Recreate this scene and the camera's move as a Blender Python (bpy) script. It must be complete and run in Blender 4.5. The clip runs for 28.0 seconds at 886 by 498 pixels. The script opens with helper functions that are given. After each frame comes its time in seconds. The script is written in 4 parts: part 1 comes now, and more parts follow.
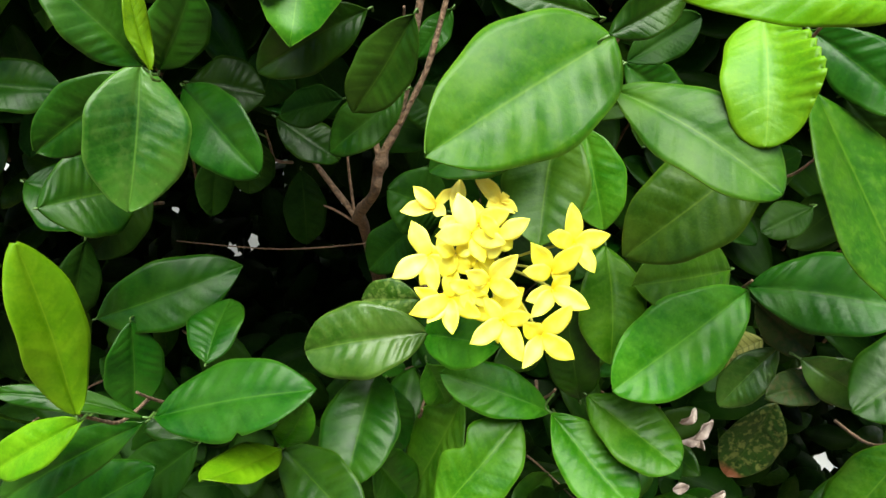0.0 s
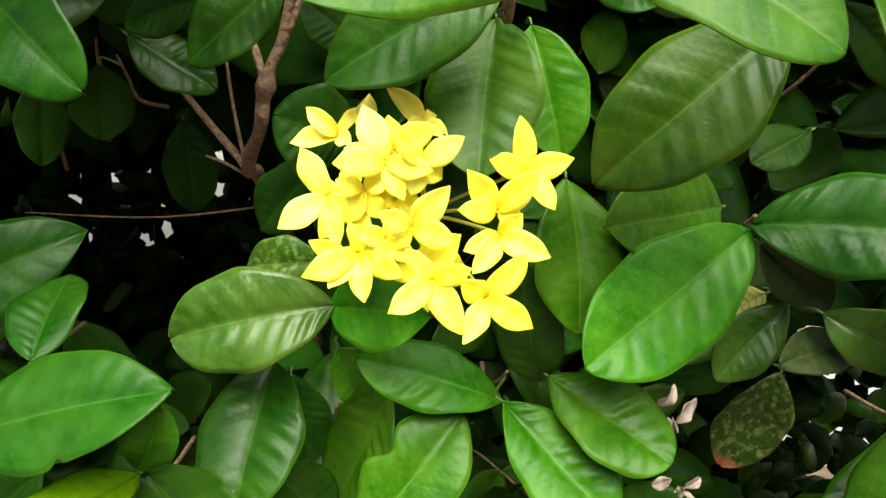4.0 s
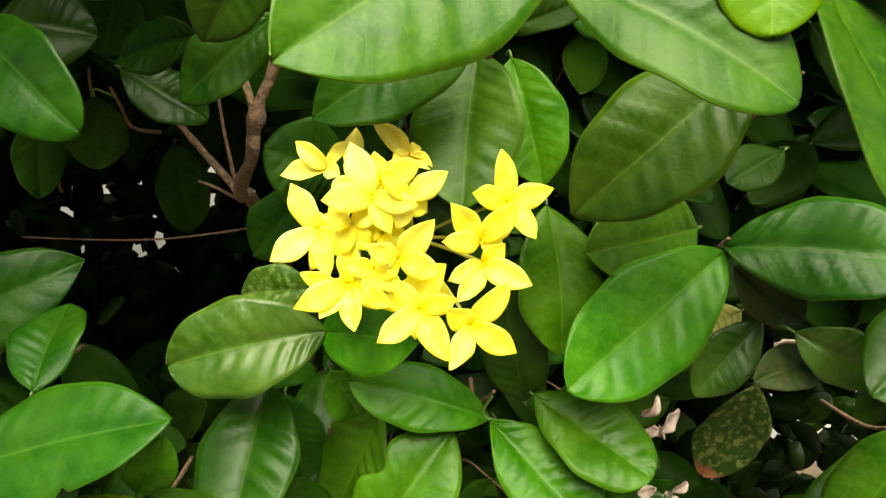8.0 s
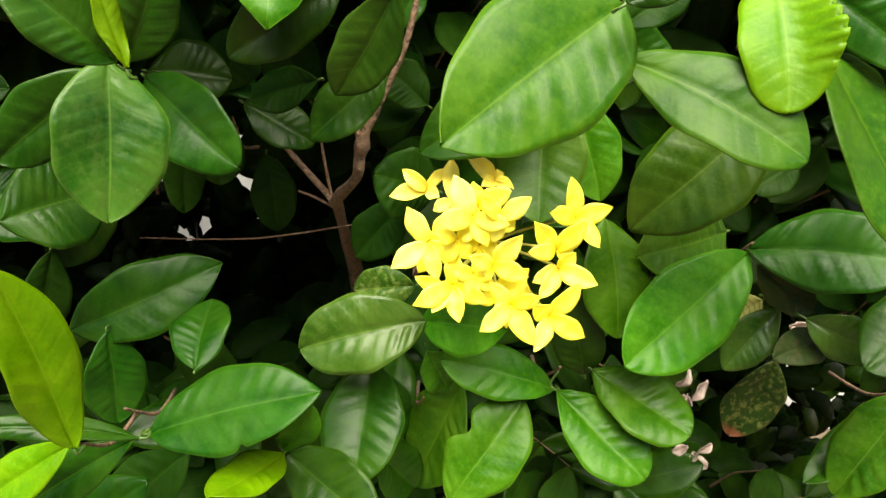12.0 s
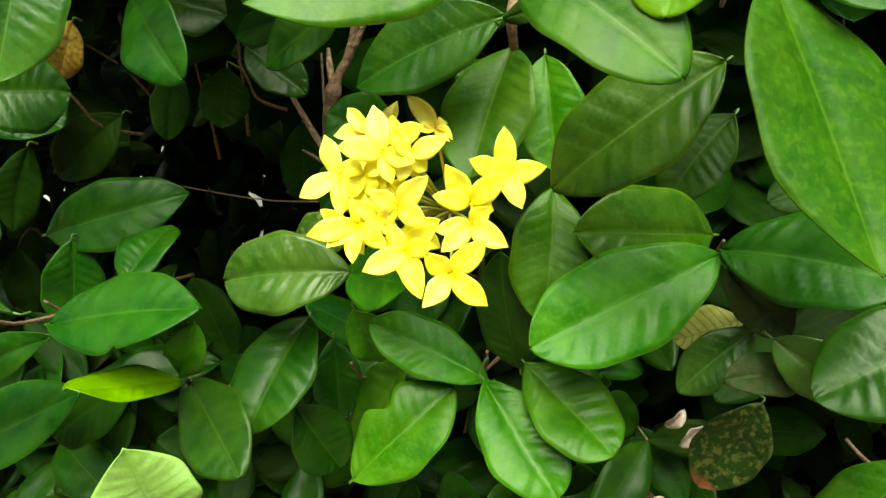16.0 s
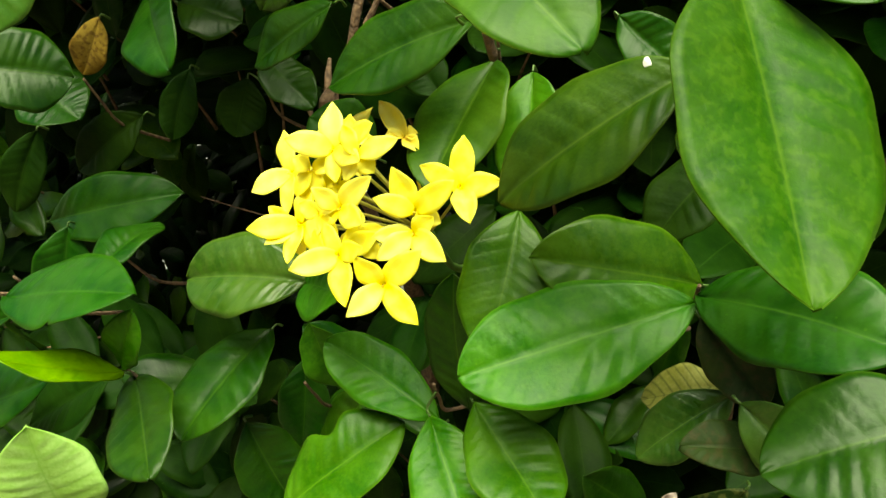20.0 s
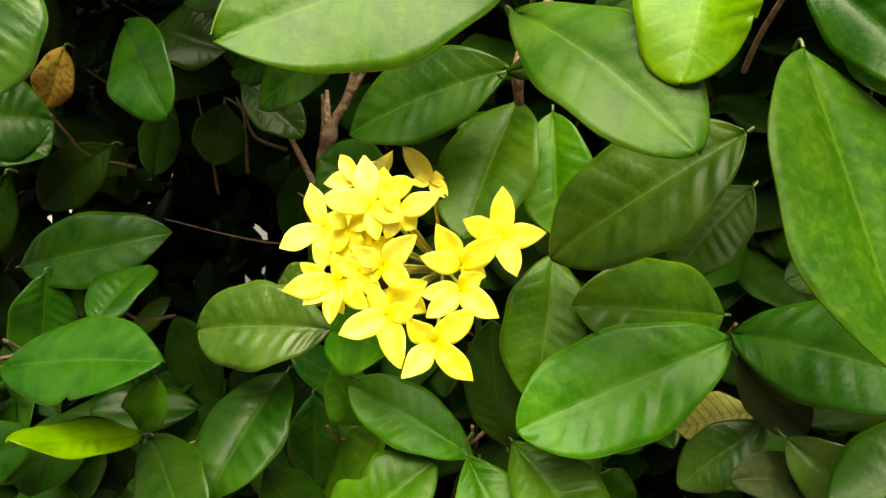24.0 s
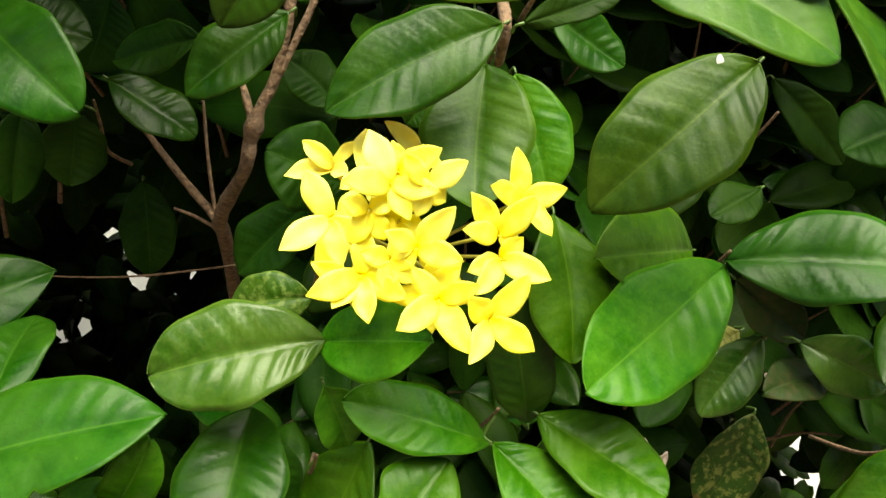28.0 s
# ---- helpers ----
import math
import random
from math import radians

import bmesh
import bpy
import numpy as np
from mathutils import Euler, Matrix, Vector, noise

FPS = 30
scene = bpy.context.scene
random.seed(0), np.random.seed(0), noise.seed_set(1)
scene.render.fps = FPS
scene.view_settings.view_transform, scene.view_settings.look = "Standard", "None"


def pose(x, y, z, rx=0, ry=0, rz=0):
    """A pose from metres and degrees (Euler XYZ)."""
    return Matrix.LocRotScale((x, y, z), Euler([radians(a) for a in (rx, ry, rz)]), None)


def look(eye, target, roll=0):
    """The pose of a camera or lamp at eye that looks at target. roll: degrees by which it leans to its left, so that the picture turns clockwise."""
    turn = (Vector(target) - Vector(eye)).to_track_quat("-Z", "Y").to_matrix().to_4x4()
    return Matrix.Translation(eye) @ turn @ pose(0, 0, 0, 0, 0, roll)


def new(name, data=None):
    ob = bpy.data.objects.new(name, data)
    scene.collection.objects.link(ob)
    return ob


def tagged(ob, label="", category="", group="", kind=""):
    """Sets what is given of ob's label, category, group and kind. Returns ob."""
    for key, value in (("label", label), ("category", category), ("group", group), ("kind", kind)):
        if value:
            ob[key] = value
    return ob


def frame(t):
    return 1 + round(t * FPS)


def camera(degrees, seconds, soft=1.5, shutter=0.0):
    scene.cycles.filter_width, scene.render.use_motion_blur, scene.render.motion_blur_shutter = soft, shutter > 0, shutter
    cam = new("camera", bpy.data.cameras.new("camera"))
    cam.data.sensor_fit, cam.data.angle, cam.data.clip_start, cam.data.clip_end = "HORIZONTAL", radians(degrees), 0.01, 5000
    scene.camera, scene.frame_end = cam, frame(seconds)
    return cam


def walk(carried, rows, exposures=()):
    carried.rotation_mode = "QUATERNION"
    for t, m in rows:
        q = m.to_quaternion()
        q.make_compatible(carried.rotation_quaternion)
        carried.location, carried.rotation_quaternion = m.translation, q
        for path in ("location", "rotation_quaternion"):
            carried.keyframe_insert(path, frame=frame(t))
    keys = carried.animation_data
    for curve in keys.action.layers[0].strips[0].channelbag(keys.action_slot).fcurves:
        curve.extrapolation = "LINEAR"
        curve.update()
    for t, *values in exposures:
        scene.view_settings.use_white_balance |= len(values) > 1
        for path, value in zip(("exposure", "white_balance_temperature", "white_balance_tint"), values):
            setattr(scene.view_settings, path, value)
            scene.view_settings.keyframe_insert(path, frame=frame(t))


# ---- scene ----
cam = camera(61.5, 28.0)
METRES, EYE, TILT, LEAN, TURN = 0.6, 1.0, -15.0, 0.0, 0.0
ROWS = [
    (0.0, 0.0, 0.0, 0.0, -0.0, 0.0, -0.0),
    (0.5, -0.0027, 0.0144, -0.0147, -2.08, 0.09, -0.38),
    (1.0, -0.0075, 0.0375, -0.0228, -3.55, -0.06, -0.36),
    (1.5, -0.0018, 0.0532, -0.0233, -4.26, -0.26, 0.27),
    (2.0, 0.0072, 0.0679, -0.0221, -5.8, -0.89, 1.23),
    (2.5, 0.0012, 0.0757, -0.0179, -5.1, -0.74, 1.76),
    (3.0, 0.0009, 0.0974, -0.0236, -4.83, -0.93, 1.69),
    (3.5, 0.0119, 0.1185, -0.0258, -4.89, -0.88, 2.16),
    (5.5, 0.0198, 0.1706, -0.0294, -3.97, -1.2, 2.81),
    (6.0, 0.0153, 0.1726, -0.0283, -4.13, -1.01, 2.78),
    (6.5, 0.0193, 0.1671, -0.0271, -4.44, -1.05, 2.82),
    (7.0, 0.0265, 0.1485, -0.0184, -4.85, -0.53, 3.03),
    (7.5, 0.0295, 0.1285, -0.0139, -5.26, -0.72, 3.34),
    (8.0, 0.0193, 0.1208, -0.012, -5.19, -0.95, 3.3),
    (8.5, 0.0195, 0.1136, -0.0096, -5.96, -1.55, 3.57),
    (9.0, 0.0118, 0.0994, -0.0037, -6.28, -2.08, 4.06),
    (9.5, 0.0012, 0.0863, -0.0036, -6.23, -2.7, 3.91),
    (10.0, -0.0019, 0.0748, 0.0021, -6.56, -3.04, 4.3),
    (10.5, -0.0068, 0.0687, 0.0037, -6.54, -3.96, 4.59),
    (11.0, -0.0158, 0.0642, 0.0061, -5.65, -4.28, 4.72),
    (11.5, -0.0191, 0.0417, 0.012, -5.61, -4.08, 4.65),
    (12.0, -0.0329, 0.0238, 0.0157, -4.16, -3.03, 3.95),
    (12.5, -0.0384, 0.0281, 0.0073, -1.39, -1.86, 2.02),
    (14.5, 0.0611, 0.0613, -0.0358, 4.89, 0.72, -4.17),
    (15.0, 0.0872, 0.0532, -0.0386, 5.81, 1.97, -3.79),
    (15.5, 0.1065, 0.0599, -0.0494, 8.09, 1.83, -5.25),
    (16.0, 0.1279, 0.0704, -0.0574, 9.14, 1.91, -5.52),
    (16.5, 0.1447, 0.0795, -0.0601, 10.7, 2.42, -7.11),
    (17.0, 0.1598, 0.0946, -0.0691, 12.83, 2.7, -7.64),
    (17.5, 0.1826, 0.1028, -0.0715, 14.33, 3.04, -8.2),
    (18.0, 0.1985, 0.1148, -0.0705, 16.14, 4.18, -8.61),
    (18.5, 0.2071, 0.1244, -0.0721, 17.24, 5.11, -9.43),
    (19.0, 0.204, 0.1222, -0.0703, 17.59, 6.73, -11.94),
    (19.5, 0.1982, 0.1308, -0.0734, 17.29, 6.94, -12.77),
    (20.0, 0.2119, 0.1296, -0.074, 16.94, 6.38, -12.76),
    (20.5, 0.2052, 0.1118, -0.0663, 16.58, 6.23, -12.86),
    (21.0, 0.1978, 0.1033, -0.0604, 16.21, 6.46, -12.57),
    (21.5, 0.2016, 0.0956, -0.0544, 16.57, 5.18, -11.98),
    (23.5, 0.1783, 0.1054, -0.0458, 13.14, 4.79, -10.24),
    (24.0, 0.1328, 0.1049, -0.0413, 9.75, 4.95, -9.08),
    (24.5, 0.094, 0.1034, -0.033, 5.34, 5.99, -6.45),
    (25.0, 0.0625, 0.1051, -0.0506, 2.84, 8.0, -5.92),
    (25.5, 0.0297, 0.1261, -0.0673, -0.13, 7.4, -5.05),
    (26.0, 0.0088, 0.1324, -0.0652, -2.98, 7.48, -3.37),
    (26.5, -0.0062, 0.1381, -0.0656, -5.65, 7.21, -2.33),
    (27.0, -0.0115, 0.142, -0.0639, -7.91, 7.52, 0.43),
    (27.5, -0.0229, 0.1418, -0.0686, -9.02, 7.71, 1.49),
    (28.0, -0.0264, 0.1416, -0.0686, -10.95, 7.45, 2.72),
]
walk(cam, [(t, pose(0, 0, EYE, TILT, LEAN, TURN) @ pose(METRES * x, METRES * y, METRES * z, 90 + pitch, roll, yaw)) for t, x, y, z, yaw, pitch, roll in ROWS],
     [(0.0, 1.98, 6500, -6), (3.0, 2.05, 6700, -4), (6.0, 1.96, 7800, -9), (9.0, 1.95, 8000, -4), (12.0, 2.02, 7500, 1), (16.0, 1.95, 7600, -18),
      (20.0, 1.86, 8300, -18), (24.0, 1.88, 8900, -4), (28.0, 2.06, 7800, -6)])

# ---- light ----
world = bpy.data.worlds.new("daylight")
scene.world = world
world.use_nodes = True
wn = world.node_tree.nodes
sky = wn.new("ShaderNodeTexSky")
sky.sky_type = "NISHITA"
sky.sun_disc = False
sky.sun_elevation, sky.sun_rotation = radians(60), radians(177)
sky.dust_density = 3.0
wn["Background"].inputs["Strength"].default_value = 0.07
world.node_tree.links.new(sky.outputs[0], wn["Background"].inputs["Color"])

sun = new("sun", bpy.data.lights.new("sun", "SUN"))
sun.data.energy, sun.data.angle, sun.data.color = 4.6, radians(54), (1.0, 0.97, 0.9)
sun.matrix_world = look((0.1, -1.3, 2.25), (0, 0, 0))


# ---- materials ----
def material(name, rough=0.5):
    mat = bpy.data.materials.new(name)
    mat.use_nodes = True
    b = mat.node_tree.nodes["Principled BSDF"]
    b.inputs["Roughness"].default_value = rough
    return mat, mat.node_tree.nodes, mat.node_tree.links.new, b


def ramp(nodes, stops):
    r = nodes.new("ShaderNodeValToRGB")
    while len(r.color_ramp.elements) < len(stops):
        r.color_ramp.elements.new(0.5)
    for e, (p, c) in zip(r.color_ramp.elements, stops):
        e.position, e.color = p, (*c, 1)
    return r


def math_node(nodes, link, op, a, b=None, clamp=False):
    m = nodes.new("ShaderNodeMath")
    m.operation, m.use_clamp = op, clamp
    for i, v in enumerate((a, b)):
        if v is None:
            continue
        if isinstance(v, (int, float)):
            m.inputs[i].default_value = v
        else:
            link(v, m.inputs[i])
    return m.outputs[0]


def mix_node(nodes, link, fac, a, b, blend="MIX"):
    m = nodes.new("ShaderNodeMix")
    m.data_type, m.blend_type = "RGBA", blend
    for i, v in ((0, fac), (6, a), (7, b)):
        if isinstance(v, (int, float)):
            m.inputs[i].default_value = v
        elif isinstance(v, tuple):
            m.inputs[i].default_value = (*v, 1)
        else:
            link(v, m.inputs[i])
    return m.outputs[2]


def leaf_material(name, dark, lit, vein, rough=0.33, blotch=None, amount=0.0, tip=None, glow=0.18, ladder=0.07, gloss=0.14):
    """Waxy leaf: mottled blade, pale midrib, side veins, fine bump, a little light through it."""
    mat, nodes, link, b = material(name, rough)
    uv = nodes.new("ShaderNodeUVMap")
    sep = nodes.new("ShaderNodeSeparateXYZ")
    link(uv.outputs[0], sep.inputs[0])
    u, v = sep.outputs[0], sep.outputs[1]
    geo = nodes.new("ShaderNodeTexCoord").outputs["Object"]
    info = nodes.new("ShaderNodeObjectInfo")
    shift = nodes.new("ShaderNodeVectorMath")
    link(geo, shift.inputs[0])
    link(info.outputs["Random"], shift.inputs[1])
    big, fine = nodes.new("ShaderNodeTexNoise"), nodes.new("ShaderNodeTexNoise")
    big.inputs["Scale"].default_value, big.inputs["Detail"].default_value = 95, 4
    fine.inputs["Scale"].default_value, fine.inputs["Detail"].default_value = 900, 3
    link(shift.outputs[0], big.inputs["Vector"])
    link(shift.outputs[0], fine.inputs["Vector"])
    # quilted cells between the small veins
    cell = nodes.new("ShaderNodeTexVoronoi")
    cell.inputs["Scale"].default_value = 420
    warp = mix_node(nodes, link, 0.004, shift.outputs[0], fine.outputs[1])
    link(warp, cell.inputs["Vector"])
    tone = ramp(nodes, [(0.36, dark), (0.64, lit)])
    link(math_node(nodes, link, "SUBTRACT", math_node(nodes, link, "ADD", math_node(nodes, link, "MULTIPLY", big.outputs[0], 0.75),
                   math_node(nodes, link, "MULTIPLY", fine.outputs[0], 0.35)), math_node(nodes, link, "MULTIPLY", cell.outputs[0], 0.12)), tone.inputs[0])
    # broad patches, lighter and yellower, with a drift along the blade
    patch = nodes.new("ShaderNodeTexNoise")
    patch.inputs["Scale"].default_value, patch.inputs["Detail"].default_value, patch.inputs["Roughness"].default_value = 38, 3, 0.6
    link(shift.outputs[0], patch.inputs["Vector"])
    pr = ramp(nodes, [(0.42, (0, 0, 0)), (0.66, (1, 1, 1))])
    link(patch.outputs[0], pr.inputs[0])
    color = mix_node(nodes, link, math_node(nodes, link, "MULTIPLY", pr.outputs[0], 0.3), tone.outputs[0], vein)
    # scattered pale pinpricks
    dots = nodes.new("ShaderNodeTexVoronoi")
    dots.inputs["Scale"].default_value = 170
    link(shift.outputs[0], dots.inputs["Vector"])
    dr = ramp(nodes, [(0.05, (1, 1, 1)), (0.085, (0, 0, 0))])
    link(dots.outputs[0], dr.inputs[0])
    rare = math_node(nodes, link, "GREATER_THAN", patch.outputs[0], 0.56)
    color = mix_node(nodes, link, math_node(nodes, link, "MULTIPLY", math_node(nodes, link, "MULTIPLY", dr.outputs[0], rare), 0.5), color, vein)
    off = math_node(nodes, link, "ABSOLUTE", math_node(nodes, link, "SUBTRACT", v, 0.5))
    # side veins climb from the midrib to the margin
    phase = math_node(nodes, link, "SUBTRACT", math_node(nodes, link, "MULTIPLY", u, 9.0), math_node(nodes, link, "MULTIPLY", off, 2.6))
    phase = math_node(nodes, link, "ADD", phase, math_node(nodes, link, "MULTIPLY", big.outputs[0], 0.35))
    frac = math_node(nodes, link, "ABSOLUTE", math_node(nodes, link, "SUBTRACT", math_node(nodes, link, "FRACT", phase), 0.5))
    side = math_node(nodes, link, "SUBTRACT", 1.0, math_node(nodes, link, "MULTIPLY", frac, 5.0), True)
    rib = math_node(nodes, link, "SUBTRACT", 1.0, math_node(nodes, link, "MULTIPLY", off, 60.0), True)
    color = mix_node(nodes, link, math_node(nodes, link, "MULTIPLY", side, ladder), color, vein)
    if blotch:
        spots = nodes.new("ShaderNodeTexNoise")
        spots.inputs["Scale"].default_value, spots.inputs["Detail"].default_value = 380, 5
        link(shift.outputs[0], spots.inputs["Vector"])
        sr = ramp(nodes, [(0.5, (0, 0, 0)), (0.62, (1, 1, 1))])
        link(spots.outputs[0], sr.inputs[0])
        color = mix_node(nodes, link, math_node(nodes, link, "MULTIPLY", sr.outputs[0], amount), color, blotch)
    if tip:
        tr = ramp(nodes, [(0.86, (0, 0, 0)), (0.93, (1, 1, 1))])
        link(math_node(nodes, link, "ADD", u, math_node(nodes, link, "MULTIPLY", math_node(nodes, link, "SUBTRACT", big.outputs[0], 0.5), 0.2)), tr.inputs[0])
        color = mix_node(nodes, link, tr.outputs[0], color, tip)
    color = mix_node(nodes, link, math_node(nodes, link, "MULTIPLY", rib, 0.6), color, vein)
    margin = math_node(nodes, link, "MULTIPLY", math_node(nodes, link, "SUBTRACT", off, 0.475), 40.0, True)
    color = mix_node(nodes, link, math_node(nodes, link, "MULTIPLY", margin, 0.45), color, vein)
    hue = nodes.new("ShaderNodeHueSaturation")
    link(color, hue.inputs["Color"])
    link(math_node(nodes, link, "ADD", 0.8, math_node(nodes, link, "MULTIPLY", info.outputs["Random"], 0.4)), hue.inputs["Value"])
    link(math_node(nodes, link, "ADD", 0.487, math_node(nodes, link, "MULTIPLY", info.outputs["Random"], 0.026)), hue.inputs["Hue"])
    color = hue.outputs[0]
    link(color, b.inputs["Base Color"])
    rr = math_node(nodes, link, "ADD", rough - 0.1, math_node(nodes, link, "MULTIPLY", big.outputs[0], 0.25))
    link(rr, b.inputs["Roughness"])
    b.inputs["Specular IOR Level"].default_value = gloss
    bump = nodes.new("ShaderNodeBump")
    bump.inputs["Strength"].default_value, bump.inputs["Distance"].default_value = 0.45, 0.0007
    height = math_node(nodes, link, "SUBTRACT", math_node(nodes, link, "MULTIPLY", fine.outputs[0], 0.2), math_node(nodes, link, "MULTIPLY", side, 0.14))
    height = math_node(nodes, link, "ADD", height, math_node(nodes, link, "MULTIPLY", big.outputs[0], 0.6))
    height = math_node(nodes, link, "SUBTRACT", height, math_node(nodes, link, "MULTIPLY", cell.outputs[0], 0.1))
    link(height, bump.inputs["Height"])
    link(bump.outputs[0], b.inputs["Normal"])
    trans = nodes.new("ShaderNodeBsdfTranslucent")
    link(color, trans.inputs["Color"])
    mixer = nodes.new("ShaderNodeMixShader")
    mixer.inputs[0].default_value = glow
    link(b.outputs[0], mixer.inputs[1])
    link(trans.outputs[0], mixer.inputs[2])
    link(mixer.outputs[0], nodes["Material Output"].inputs["Surface"])
    return mat


LEAF = {
    "mature": leaf_material("leaf_mature", (0.0043, 0.02494, 0.000774), (0.01075, 0.04472, 0.001548), (0.03784, 0.086, 0.00688)),
    "bright": leaf_material("leaf_bright", (0.0108, 0.063, 0.00162), (0.0252, 0.0972, 0.0027), (0.0765, 0.162, 0.0117), blotch=(0.08, 0.16, 0.012), amount=0.12),
    "matt": leaf_material("leaf_matt", (0.0072, 0.045, 0.00108), (0.0168, 0.0708, 0.0018), (0.051, 0.114, 0.0078), 0.4, (0.08, 0.16, 0.012), 0.14, gloss=0.09),
    "light": leaf_material("leaf_light", (0.01597, 0.0721, 0.001545), (0.03399, 0.1112, 0.00309), (0.0824, 0.17, 0.01236), blotch=(0.075, 0.15, 0.012), amount=0.14),
    "young": leaf_material("leaf_young", (0.05031, 0.1404, 0.002106), (0.09288, 0.1966, 0.00351), (0.1316, 0.2317, 0.009126), glow=0.3),
    "lime": leaf_material("leaf_lime", (0.0558, 0.1575, 0.0018), (0.0945, 0.2115, 0.0036), (0.144, 0.252, 0.009), glow=0.35),
    # green darkened below the other leaves: interior shade put into the colour
    "shade_dark": leaf_material("leaf_shade_dark", (0.00336, 0.0147, 0.0007), (0.00735, 0.0259, 0.00126), (0.021, 0.049, 0.0042), 0.5, gloss=0.06),
    "dusty": leaf_material("leaf_dusty", (0.01062, 0.0428, 0.002223), (0.02549, 0.07002, 0.005187), (0.08497, 0.1478, 0.02075), 0.3, (0.0559, 0.09009, 0.01716), 0.3, gloss=0.24),
    "pale": leaf_material("leaf_pale", (0.21, 0.34, 0.07), (0.31, 0.45, 0.15), (0.15, 0.29, 0.04), glow=0.3, ladder=0.35),
    "yellowed": leaf_material("leaf_yellowed", (0.24, 0.24, 0.05), (0.36, 0.34, 0.1), (0.05, 0.065, 0.01), 0.5, ladder=0.6),
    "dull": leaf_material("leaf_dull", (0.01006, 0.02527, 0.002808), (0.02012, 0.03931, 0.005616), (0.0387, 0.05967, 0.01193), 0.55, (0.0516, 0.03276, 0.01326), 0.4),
    "mottled": leaf_material("leaf_mottled", (0.00688, 0.0234, 0.00195), (0.0129, 0.03744, 0.00312), (0.043, 0.0663, 0.01326), 0.45, (0.13, 0.135, 0.035), 0.55, (0.13, 0.05, 0.022)),
    "withered": leaf_material("leaf_withered", (0.24, 0.15, 0.02), (0.36, 0.25, 0.045), (0.0731, 0.03276, 0.01326), 0.6, (0.06536, 0.0234, 0.0078), 0.6),
    "olive": leaf_material("leaf_olive", (0.012, 0.047, 0.0015), (0.027, 0.075, 0.0025), (0.075, 0.135, 0.012), 0.38),
    "speckled": leaf_material("leaf_speckled", (0.012, 0.045, 0.0024), (0.026, 0.07, 0.005), (0.09, 0.15, 0.022), 0.4, (0.12, 0.17, 0.04), 0.55),
}


def bark_material():
    mat, nodes, link, b = material("bark", 0.85)
    n = nodes.new("ShaderNodeTexNoise")
    n.inputs["Scale"].default_value, n.inputs["Detail"].default_value = 420, 6
    link(nodes.new("ShaderNodeTexCoord").outputs["Object"], n.inputs["Vector"])
    r = ramp(nodes, [(0.3, (0.045, 0.025, 0.015)), (0.7, (0.18, 0.105, 0.062))])
    link(n.outputs[0], r.inputs[0])
    link(r.outputs[0], b.inputs["Base Color"])
    bump = nodes.new("ShaderNodeBump")
    bump.inputs["Strength"].default_value, bump.inputs["Distance"].default_value = 1.0, 0.0016
    link(n.outputs[0], bump.inputs["Height"])
    link(bump.outputs[0], b.inputs["Normal"])
    return mat


def plain_noise(name, dark, lit, scale, rough, bump_d=0.0):
    mat, nodes, link, b = material(name, rough)
    n = nodes.new("ShaderNodeTexNoise")
    n.inputs["Scale"].default_value, n.inputs["Detail"].default_value = scale, 8
    link(nodes.new("ShaderNodeTexCoord").outputs["Object"], n.inputs["Vector"])
    r = ramp(nodes, [(0.3, dark), (0.7, lit)])
    link(n.outputs[0], r.inputs[0])
    link(r.outputs[0], b.inputs["Base Color"])
    if bump_d:
        bump = nodes.new("ShaderNodeBump")
        bump.inputs["Strength"].default_value, bump.inputs["Distance"].default_value = 0.7, bump_d
        link(n.outputs[0], bump.inputs["Height"])
        link(bump.outputs[0], b.inputs["Normal"])
    return mat


BARK = bark_material()
GREEN_STEM = plain_noise("green_stem", (0.03, 0.07, 0.008), (0.06, 0.11, 0.018), 200, 0.5)
SOIL = plain_noise("soil", (0.05, 0.035, 0.025), (0.17, 0.12, 0.08), 14, 0.95, 0.02)
WHITE_WALL = plain_noise("white_wall", (0.7, 0.69, 0.72), (0.82, 0.81, 0.84), 6, 0.9, 0.004)
GREY_WALL = plain_noise("grey_wall", (0.16, 0.15, 0.13), (0.26, 0.24, 0.2), 5, 0.9, 0.004)
TUBE = plain_noise("flower_tube", (0.35, 0.33, 0.05), (0.5, 0.46, 0.1), 260, 0.5)
LITTER = plain_noise("dried_leaf", (0.13, 0.085, 0.07), (0.42, 0.33, 0.3), 160, 0.8, 0.001)


